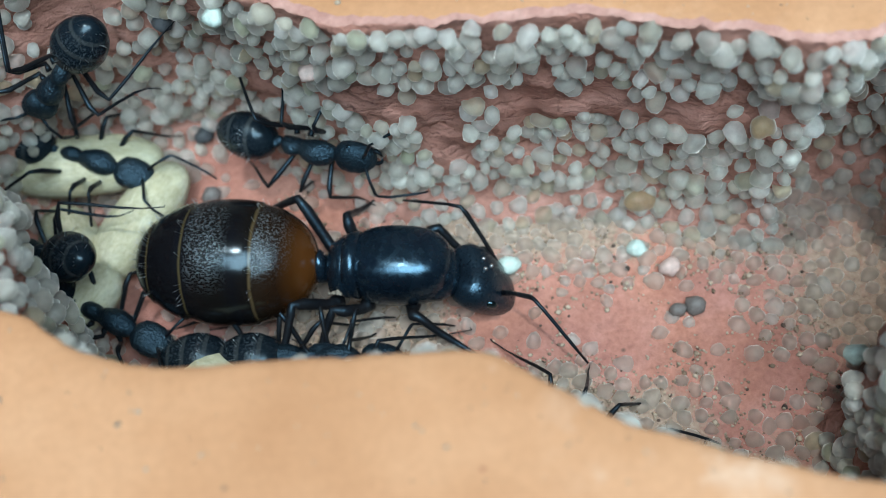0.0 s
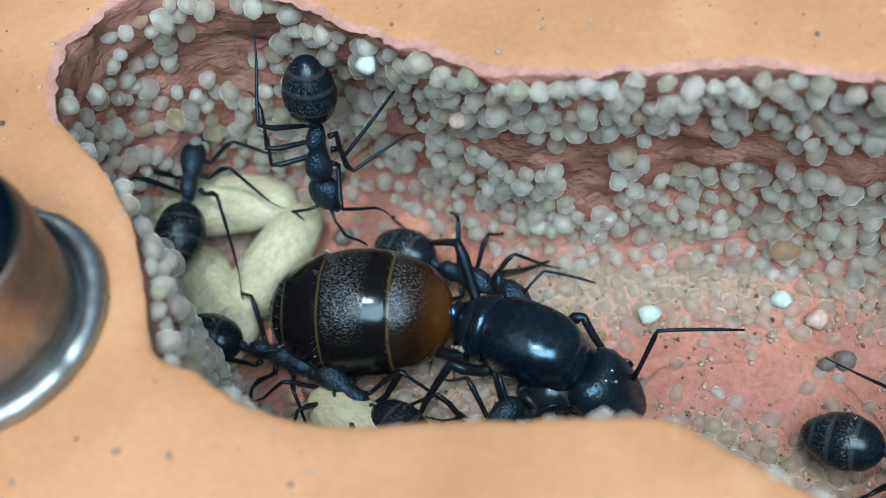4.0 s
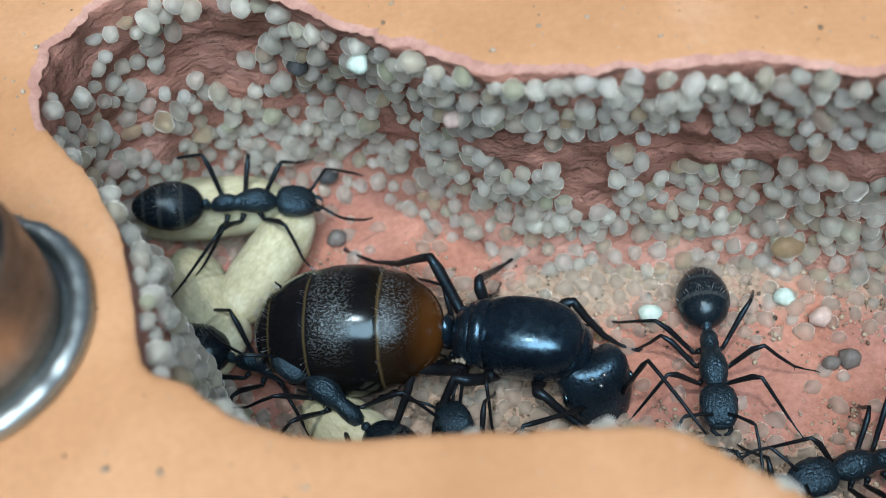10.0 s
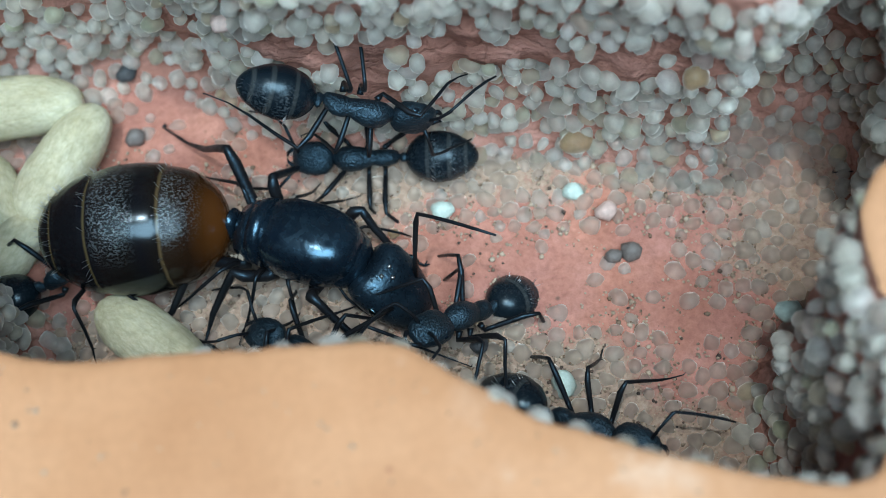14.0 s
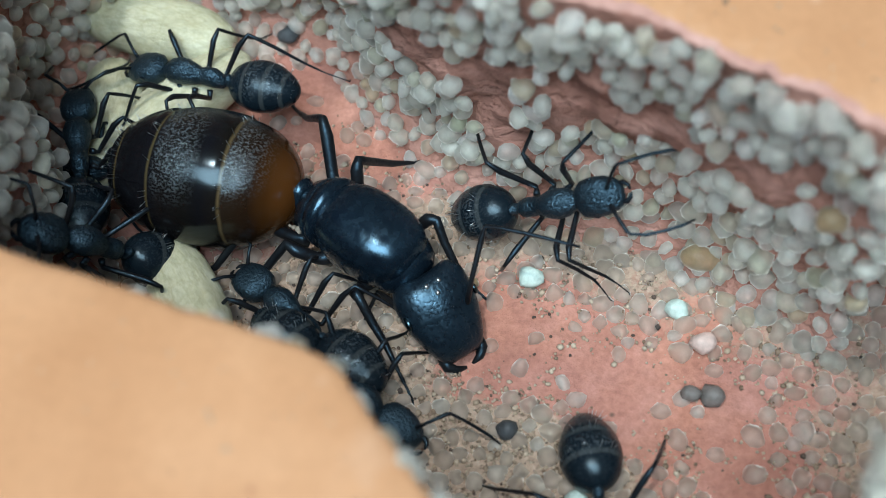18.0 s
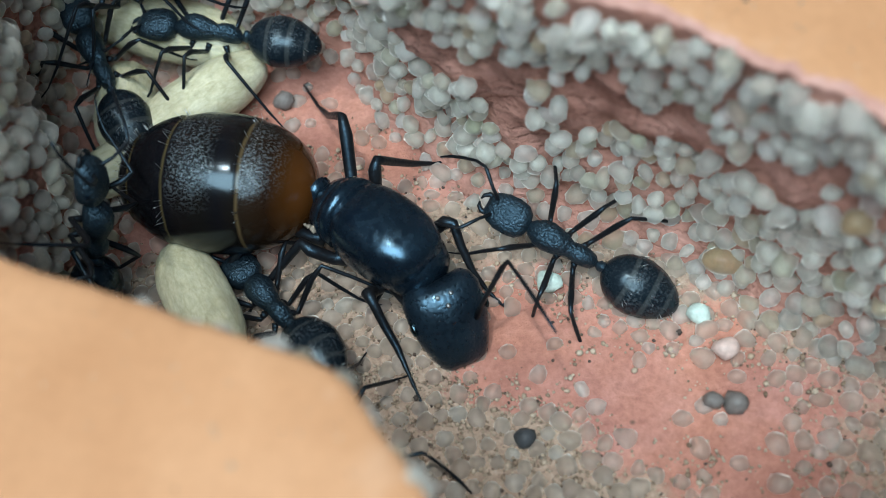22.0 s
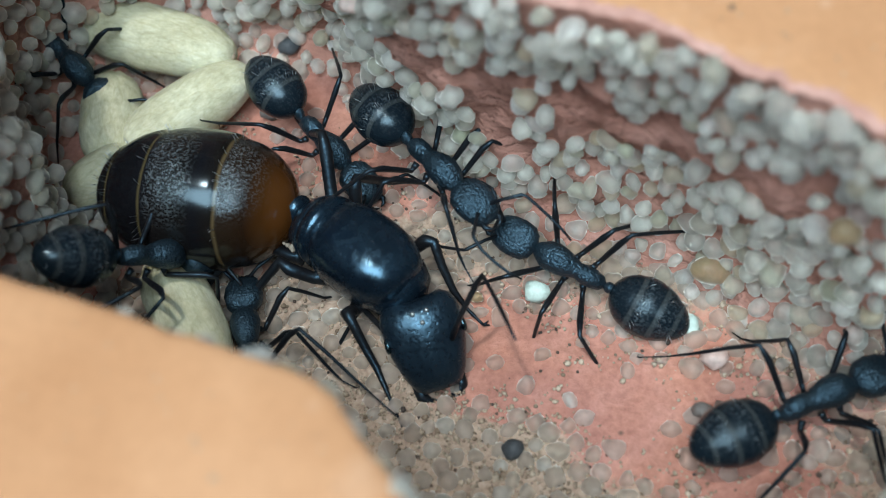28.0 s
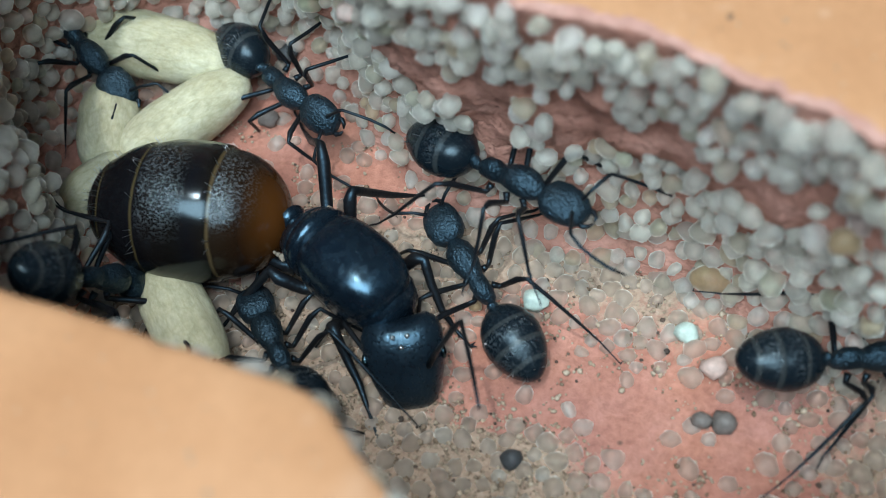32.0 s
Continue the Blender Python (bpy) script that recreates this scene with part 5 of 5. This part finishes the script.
        (8.5, 11.37, -8.04, 1.00, -77.5, 17.8, 0.00, 0.00, 1.00),
        (9, 8.36, -7.04, 1.00, -170.1, 20.8, 0.00, 0.00, 1.00),
        (10, 7.44, -8.02, 1.00, -169.5, 17.5, 0.00, 0.00, 1.00),
        (10.5, 5.87, -8.09, 0.97, -166.1, 11.0, -0.03, -0.01, 1.00),
        (11, 6.89, -7.59, 0.97, -166.0, 7.4, -0.04, 0.04, 1.00),
        (11.5, 7.70, -5.95, 0.96, -208.8, 2.8, -0.03, -0.00, 1.00),
        (12, 8.03, -4.48, 0.99, -243.5, -0.8, -0.19, -0.08, 0.98),
        (12.5, 3.97, -0.77, 0.99, -197.9, -0.0, -0.18, -0.49, 0.85),
        (13, 3.05, -0.16, 1.17, -187.4, -2.7, -0.16, -0.68, 0.71),
        (13.5, 0.99, -0.03, 0.96, -188.2, 1.5, -0.09, -0.39, 0.92),
        (14, 0.46, 0.79, 0.98, -190.6, 2.1, -0.17, -0.64, 0.75),
        (14.5, -2.59, 2.20, 0.98, -197.5, 11.7, -0.29, -0.54, 0.79),
        (16.5, -9.91, 3.20, 2.20, -175.5, 3.5, 0.28, -0.04, 0.96),
        (17, -9.40, 3.04, 2.20, -181.5, -4.2, 0.30, -0.01, 0.95),
        (18, -9.39, 2.91, 2.20, -185.4, -3.5, 0.31, -0.02, 0.95),
        (19, -10.03, 4.01, 2.20, -192.8, 12.1, 0.24, -0.14, 0.96),
        (20, -11.53, 5.51, 2.40, -223.9, 8.3, 0.18, -0.25, 0.95),
        (21, -9.73, 5.92, 2.30, -216.4, 1.9, 0.21, -0.24, 0.95),
        (22, -10.03, 4.88, 2.20, -176.4, 7.3, 0.27, -0.07, 0.96),
        (23, -8.61, 3.39, 2.25, -111.3, 25.8, 0.20, 0.18, 0.96),
        (24, -9.40, 3.33, 2.15, -123.4, 18.1, 0.20, 0.13, 0.97),
        (25, -9.51, 3.52, 2.15, -121.5, 26.9, 0.22, 0.11, 0.97),
        (25.5, -9.80, 3.60, 2.15, -115.3, 21.9, 0.19, 0.14, 0.97),
        (27.5, -6.03, 2.66, 1.35, -33.2, -9.9, 0.01, -0.01, 1.00),
        (28, -5.78, 2.51, 1.35, -35.5, -14.3, 0.01, -0.01, 1.00),
        (29, -5.89, 3.02, 0.97, -32.0, -10.0, -0.21, -0.30, 0.93),
        (30, -6.06, 3.21, 0.98, -33.0, -3.9, -0.22, -0.29, 0.93),
        (31, -6.29, 3.26, 1.35, -41.1, -14.0, 0.01, -0.01, 1.00),
        (32, -7.48, 4.57, 1.70, -35.5, 3.6, -0.27, -0.73, 0.62),
    ],
    "K": [
        (0, -11.99, -0.92, 1.25, -36.5, -1.4, 0.02, -0.01, 1.00),
        (1, -11.28, -1.45, 1.25, -31.1, -0.9, 0.01, -0.01, 1.00),
        (2, -11.22, -1.27, 1.25, -30.8, -1.1, 0.02, -0.01, 1.00),
        (3, -11.07, -1.04, 1.25, -24.9, -1.1, 0.02, -0.01, 1.00),
        (5.5, -10.75, -0.95, 1.25, -24.0, -1.1, 0.02, -0.01, 1.00),
        (7, -10.84, -1.02, 1.25, -21.8, -1.1, 0.02, -0.01, 1.00),
        (9, -10.99, -0.81, 1.25, -24.5, -1.1, 0.02, -0.01, 1.00),
        (10, -11.07, -1.16, 1.25, -25.6, -1.1, 0.02, -0.01, 1.00),
        (11, -10.64, -1.70, 1.25, -38.8, 10.0, 0.02, -0.01, 1.00),
        (12, -10.28, -2.35, 1.25, -21.4, 9.8, 0.02, -0.01, 1.00),
        (13, -10.71, -1.73, 1.25, -9.4, 12.5, 0.02, -0.00, 1.00),
        (14, -10.48, -1.58, 1.25, 10.2, 10.4, 0.02, -0.00, 1.00),
        (14.5, -11.92, -0.86, 1.25, 4.2, 4.1, 0.02, -0.00, 1.00),
        (16.5, -10.31, -3.12, 3.90, 92.3, -58.3, 0.82, 0.49, 0.28),
        (17, -12.94, -1.58, 1.25, 2.9, -1.2, 0.02, 0.00, 1.00),
        (18, -13.35, -1.07, 1.25, 19.2, -1.2, 0.02, 0.01, 1.00),
        (19, -12.19, 0.37, 1.50, 165.7, 3.7, -0.01, -0.04, 1.00),
        (20, -8.84, -4.51, 1.20, 161.3, -0.8, 0.00, -0.00, 1.00),
        (21, -9.61, -4.32, 2.85, 95.1, 79.8, 0.88, -0.05, 0.46),
        (22, -10.45, -4.30, 3.70, 48.8, 68.5, 0.99, 0.09, 0.14),
        (23, -10.89, -3.85, 3.23, 59.8, 66.3, 0.99, 0.03, 0.13),
        (24, -13.23, -2.86, 1.30, 112.4, 11.4, 0.00, -0.00, 1.00),
        (25, -10.05, -3.55, 1.87, 309.5, -36.7, 0.77, 0.02, 0.64),
        (25.5, -9.46, -4.02, 3.23, 414.3, -58.5, 0.84, 0.30, 0.45),
        (27.5, -8.90, -4.00, 3.30, 416.9, -45.6, 0.75, 0.26, 0.61),
        (28, -8.73, -4.08, 3.37, 412.5, -46.0, 0.75, 0.24, 0.62),
        (28.8, -9.55, -3.59, 3.48, 436.1, -46.2, 0.74, 0.40, 0.54),
        (29, -11.00, -2.52, 1.95, 381.5, 12.3, -0.16, -0.17, 0.97),
        (30, -8.62, -5.03, 3.41, 394.7, -53.4, 0.79, 0.21, 0.57),
        (31, -9.69, -4.90, 3.84, 436.0, -60.0, 0.80, 0.50, 0.34),
        (32, -9.85, -4.72, 3.39, 436.8, -60.0, 0.85, 0.41, 0.32),
    ],
    "L": [
        (0, -6.65, -3.66, 0.97, -11.2, -1.0, 0.02, -0.00, 1.00),
        (1, -6.47, -4.30, 0.97, -13.5, -1.6, 0.03, -0.01, 1.00),
        (2, -9.16, -2.69, 0.97, 137.6, -1.7, 0.07, 0.12, 0.99),
        (3, -7.96, -2.78, 0.97, 138.0, -1.8, -0.02, 0.02, 1.00),
        (5.5, -7.95, -3.75, 2.10, 120.0, 20.0, -0.03, 0.01, 1.00),
        (7, -8.00, -3.75, 2.15, 112.0, 24.0, 0.03, 0.05, 0.99),
        (8, -7.95, -3.70, 2.15, 112.0, 24.0, -0.02, 0.02, 1.00),
        (9, -8.00, -3.75, 2.10, 114.0, 22.0, -0.02, 0.01, 1.00),
        (10, -8.00, -3.80, 2.00, 132.0, 20.0, -0.02, 0.01, 1.00),
        (11, -5.49, -5.09, 0.99, 161.2, 18.4, -0.02, 0.00, 1.00),
        (12, -1.04, -5.72, 0.97, 328.2, 18.4, 0.02, -0.01, 1.00),
        (13, -1.83, -5.79, 0.99, 334.1, 22.1, 0.02, -0.01, 1.00),
        (14, -2.42, -6.30, 0.98, 500.2, -5.5, -0.03, 0.02, 1.00),
        (14.5, -1.69, -6.17, 0.99, 502.3, -3.0, -0.02, 0.01, 1.00),
        (16.5, -9.58, -4.56, 1.69, 526.2, 33.6, 0.58, 0.09, 0.81),
        (17, -10.08, -4.25, 2.31, 573.3, 60.0, 0.92, 0.19, 0.35),
        (18, -9.87, -4.40, 3.09, 591.4, 60.0, 0.91, 0.28, 0.31),
        (19, -9.99, -5.02, 3.91, 651.0, 43.7, 0.96, 0.27, 0.04),
        (20, -13.03, 1.54, 2.40, 817.9, -0.5, -0.04, -0.32, 0.94),
        (21, -13.33, 2.59, 2.30, 850.2, 8.5, 0.11, -0.31, 0.94),
        (22, -13.49, 2.68, 2.30, 850.0, 19.8, 0.17, -0.30, 0.94),
        (23, -14.20, 3.06, 2.20, 1017.3, -12.1, 0.10, -0.32, 0.94),
        (24, -14.54, 2.85, 2.25, 1034.5, -1.9, 0.18, -0.27, 0.95),
        (25, -14.97, 2.48, 2.20, 1018.2, 1.5, 0.09, -0.24, 0.97),
        (28, -15.04, 3.79, 2.30, 1048.3, -20.8, 0.25, -0.26, 0.93),
        (29, -14.42, 3.57, 2.30, 1039.7, -15.8, 0.16, -0.24, 0.96),
        (30, -14.79, 3.76, 2.30, 1043.5, -17.0, 0.18, -0.24, 0.95),
        (31, -14.47, 3.94, 2.30, 1036.9, -16.4, 0.15, -0.25, 0.96),
        (32, -14.66, 4.66, 2.30, 1044.2, -15.3, 0.17, -0.22, 0.96),
    ],
    "O": [
        (0, -4.87, -4.04, 0.98, -11.1, -1.3, 0.02, -0.00, 1.00),
        (3, -4.50, -5.10, 0.97, 162.9, -1.4, -0.02, 0.01, 1.00),
        (5.5, -0.32, -5.51, 0.98, 323.5, 11.6, 0.03, -0.02, 1.00),
        (6, -0.20, -5.61, 0.97, 323.7, 11.5, 0.03, -0.02, 1.00),
        (7, 0.01, -7.32, 0.99, 334.3, 13.9, 0.02, -0.01, 1.00),
        (10, 3.75, -9.02, 0.96, 341.5, -2.2, 0.04, -0.01, 1.00),
        (10.5, 6.15, -8.98, 0.99, 338.7, -1.3, 0.02, -0.01, 1.00),
        (11, 7.28, -9.22, 0.98, 341.0, -1.6, 0.01, -0.05, 1.00),
        (11.5, 6.46, -9.72, 0.97, 330.1, 10.4, 0.02, -0.01, 1.00),
        (12, 5.58, -9.75, 0.97, 328.5, 23.9, 0.02, -0.01, 1.00),
        (12.5, 6.37, -9.55, 0.98, 326.5, 24.7, 0.02, -0.01, 1.00),
        (13, 6.13, -9.42, 0.98, 306.1, 25.9, 0.01, -0.01, 1.00),
        (13.5, 5.32, -9.40, 0.97, 315.3, 23.1, 0.03, -0.02, 1.00),
        (14, 4.63, -9.68, 0.99, 321.2, 22.1, 0.02, -0.02, 1.00),
        (14.5, 3.77, -9.36, 0.99, 325.5, 22.1, 0.02, -0.01, 1.00),
        (16.5, -2.70, -5.48, 0.98, 343.8, -1.4, 0.02, -0.01, 1.00),
        (17, -5.07, -4.39, 0.97, 350.8, -1.0, 0.02, -0.00, 1.00),
        (18, -2.45, -6.18, 0.97, 333.3, -1.8, 0.03, -0.01, 1.00),
        (19, -2.60, -7.35, 0.97, 335.4, -3.3, 0.05, -0.02, 1.00),
        (20, -2.89, -8.82, 0.96, 345.0, -1.7, 0.03, -0.01, 1.00),
        (20.5, -1.40, -7.57, 0.97, 332.4, -1.9, 0.03, -0.02, 1.00),
        (21, -0.67, -6.70, 0.96, 326.5, -1.1, 0.02, -0.01, 1.00),
        (21.5, -1.59, -7.46, 0.96, 330.6, -1.5, 0.02, -0.01, 1.00),
        (22, -3.58, -7.46, 0.98, 341.6, -1.4, 0.02, -0.01, 1.00),
        (23, -6.29, -7.64, 0.97, 350.6, -3.0, 0.05, -0.01, 1.00),
        (32, -6.46, -7.20, 0.99, 345.7, -2.1, 0.04, -0.01, 1.00),
    ],
    "R": [
        (0, -3.64, -5.63, 0.96, 154.5, -2.7, -0.04, 0.02, 1.00),
        (5.5, -3.99, -4.85, 0.96, -12.9, -2.0, 0.03, -0.01, 1.00),
        (12, -4.07, -7.15, 0.95, 164.9, -1.6, -0.03, 0.01, 1.00),
        (14.5, -4.04, -6.70, 0.99, 157.0, -1.7, -0.03, 0.01, 1.00),
        (16.5, -10.20, -5.00, 1.10, 130.0, 0.0, 0.00, 0.00, 1.00),
        (18, -12.30, -1.00, 2.30, 115.0, 0.0, 0.00, 0.00, 1.00),
        (19, -13.40, 1.20, 3.30, 105.0, 0.0, 0.00, 0.00, 1.00),
        (20, -14.60, 3.50, 3.60, 95.0, 0.0, 0.00, 0.00, 1.00),
        (21, -14.20, 4.80, 3.60, 40.0, 0.0, 0.00, 0.00, 1.00),
        (22.5, -13.57, 5.51, 3.40, 5.1, 5.5, 0.00, 0.00, 1.00),
        (23.5, -8.86, 6.59, 2.70, -10.9, -0.6, 0.18, -0.14, 0.97),
        (24, -6.58, 4.64, 2.30, -42.9, -5.6, 0.16, -0.25, 0.96),
        (24.5, -3.91, 3.22, 2.70, -31.3, -3.5, 0.20, -0.21, 0.96),
        (25, -1.66, 1.42, 3.10, -34.1, -1.4, 0.19, -0.21, 0.96),
        (25.5, -1.70, 1.30, 3.10, -35.0, -1.7, 0.20, -0.22, 0.95),
        (28, -1.54, 0.92, 3.10, -37.2, 0.8, 0.22, -0.24, 0.95),
        (29, -1.58, 1.07, 3.10, -40.4, 5.5, 0.23, -0.25, 0.94),
        (30, -1.65, 1.06, 3.10, -43.5, 11.1, 0.23, -0.26, 0.94),
        (31, -1.35, 1.17, 3.10, -39.0, 6.9, 0.22, -0.24, 0.95),
        (31.6, -0.34, 0.92, 3.40, -30.8, 8.6, 0.25, -0.19, 0.95),
        (32, 0.89, 0.42, 3.80, -25.1, 9.6, 0.26, -0.15, 0.95),
    ],
}
# seconds, waist x y, heading of the thorax, swing of the abdomen, swing and tilt of the head
QUEEN_STEPS = [
    (0, -4.15, -1.15, -12.9, -0.1, 12.0, 44.0),
    (1, -3.90, -0.95, -12.6, -0.1, 8.0, 38.0),
    (2, -4.19, -0.97, -23.6, 11.6, -55.0, 44.0),
    (3, -4.23, -1.27, -37.8, 24.3, -30.0, 40.0),
    (6, -4.41, -1.21, -18.4, 11.3, 17.0, 33.9),
    (7, -4.40, -1.36, -17.0, 8.7, 9.5, 33.7),
    (8, -4.38, -1.37, -18.1, 8.7, -50.1, 32.0),
    (9, -4.59, -1.51, -21.5, 12.9, -54.0, 50.6),
    (10, -4.53, -1.63, -19.3, 9.7, -59.4, 48.5),
    (11, -4.59, -1.61, -21.8, 13.7, -30.6, 47.1),
    (12, -4.61, -1.69, -19.5, 7.7, -31.7, 44.8),
    (13, -4.68, -1.88, -18.2, 5.5, -47.5, 47.1),
    (14, -4.61, -1.30, -28.4, 21.1, -16.7, 32.5),
    (14.5, -4.70, -1.44, -25.5, 16.3, -6.2, 47.1),
    (16.5, -4.85, -1.08, -29.9, 29.0, -17.7, 33.8),
    (17, -4.97, -0.83, -24.5, 25.7, -27.0, 27.8),
    (18, -5.00, -0.86, -23.9, 23.9, -20.4, 23.5),
    (19, -5.00, -1.07, -21.5, 21.9, -21.6, 34.7),
    (20, -4.95, -0.83, -18.7, 22.1, -10.1, 39.3),
    (21, -4.82, -0.59, -21.6, 25.5, -15.9, 35.5),
    (22, -4.97, -0.65, -26.3, 30.9, -27.1, 34.3),
    (23, -4.94, -0.60, -26.5, 31.2, -30.2, 29.4),
    (24, -4.99, -0.75, -26.7, 30.9, -29.2, 24.0),
    (25, -5.05, -0.74, -27.7, 33.0, -33.6, 33.7),
    (28, -5.09, -0.97, -26.5, 29.5, -32.8, 25.9),
    (29, -5.09, -1.12, -28.2, 31.3, -36.6, 24.1),
    (30, -5.15, -1.10, -29.8, 33.1, -39.0, 35.7),
    (31, -5.12, -1.04, -29.4, 33.8, -38.0, 34.0),
    (32, -5.21, -1.02, -30.5, 35.4, -39.9, 35.3),
]
# seconds and turn of each of the queen's feelers
QUEEN_FEELERS = {
    1: [(0, 20, 32, 101), (1, 20, 0, 70), (2, 52, -54, 0), (3, 52, -53, -5), (4.5, 35, -25, 45), (6, 15, 3, 91), (7, 18, -47, 41), (8, 52, -60, 0), (10, 52, -60, 0), (11, 6, 45, 99), (12, 3, 20, 100), (13, 20, -10, 60), (14, 45, -62, 0), (16.5, 41, -61, 4), (17.5, 30, -45, 30), (19, -15, -27, 67), (20.5, 30, -50, 20), (22, 52, -58, -13), (32, 53, -58, -13)],
    -1: [(0, -34, -16, -32), (1, -15, -7, -50), (3, -12, -18, -17), (6, -12, -18, -17), (9, -12, -10, -30), (16, 0, 0, -40), (18, 57, 30, -72), (24, 57, 30, -72), (32, 50, 20, -65)],
}


def body_pose(x, y, z, yaw, pitch, ux, uy, uz, height):
    a, b = radians(yaw), radians(pitch)
    fwd = Vector((math.cos(b) * math.cos(a), math.cos(b) * math.sin(a), math.sin(b)))
    left = Vector((ux, uy, uz)).cross(fwd).normalized()
    up = fwd.cross(left).normalized()
    m = Matrix((fwd, left, up)).transposed().to_4x4()
    return Matrix.Translation((Vector((x, y, z)) - up * height) * MM) @ m


def spread(rows, turn=55.0):
    """Rows from start to end, with rows put between those that turn far."""
    rows = [list(r) for r in rows]
    if rows[0][0] > 0:
        rows.insert(0, [0.0, *rows[0][1:]])
    if rows[-1][0] < 32:
        rows.append([32.0, *rows[-1][1:]])
    out = [rows[0]]
    for a, b in zip(rows, rows[1:]):
        n = max(1, math.ceil(abs(b[4] - a[4]) / turn)) if len(a) > 6 else 1
        for k in range(1, n + 1):
            out.append([p + (q - p) * k / n for p, q in zip(a, b)])
    return out


def travel(rows, step=0.25):
    """How far the body has gone, sampled every step seconds."""
    t = np.array([r[0] for r in rows])
    far = np.r_[0, np.cumsum([math.hypot(b[1] - a[1], b[2] - a[2]) + 0.02 * abs(b[4] - a[4]) for a, b in zip(rows, rows[1:])])]
    at = np.arange(0, 32.01, step)
    return at, np.interp(at, t, far)


def motions():
    for n, (key, rows) in enumerate(STEPS.items()):
        ant = workers[key]
        rows = spread(rows)
        walk(ant, [(r[0], body_pose(*r[1:9], 1.05)) for r in rows])
        at, far = travel(rows)
        limbs = [c for c in ant.children if "leg" in c.name or "antenna" in c.name]
        for k, limb in enumerate(limbs):
            base = limb.matrix_basis.copy()
            side = 1 if base.translation.y > 0 else -1
            order = ("front" in limb.name) * 0 + ("middle" in limb.name) * 1 + ("hind" in limb.name) * 2
            rnd = random.Random(n * 20 + k)
            lead = rnd.uniform(-20, 20)
            moves = []
            for t, d in zip(at, far):
                if "leg" in limb.name:
                    ph = d * 1.15 + math.pi * (order + (side > 0))
                    moves.append((float(t), base @ pose(0, 0, 0, 4 * side * max(0, math.cos(ph)), 0, side * (lead + 13 * math.sin(ph)))))
                else:
                    w = math.sin(t * 2.1 + k * 2 + n)
                    moves.append((float(t), base @ pose(0, 0, 0, 0, 7 * math.sin(t * 1.7 + k + n), side * 16 * w)))
            walk(limb, moves)
    walk(queen, [(t, mm_pose(x, y, 0, 0, 0, yaw)) for t, x, y, yaw, g, h, p in QUEEN_STEPS])
    parts = {c.name.split(".")[0]: c for c in queen.children}
    walk(parts["gaster"], [(t, mm_pose(0, 0, 2.28, 0, 0, g)) for t, x, y, yaw, g, h, p in QUEEN_STEPS])
    walk(parts["head"], [(t, mm_pose(4.5, 0, 1.75, 0, p, h)) for t, x, y, yaw, g, h, p in QUEEN_STEPS])
    for feeler in [c for c in parts["head"].children if "antenna" in c.name]:
        base = feeler.matrix_basis.copy()
        rows = np.array(QUEEN_FEELERS[1 if base.translation.y > 0 else -1], float)
        for_t = np.arange(0, 32.01, 0.5)
        turns = [np.interp(for_t, rows[:, 0], rows[:, k]) + 3 * np.sin(for_t * 1.9 + k) for k in (1, 2, 3)]
        walk(feeler, [(float(t), base @ pose(0, 0, 0, *v)) for t, *v in zip(for_t, *turns)])


motions()
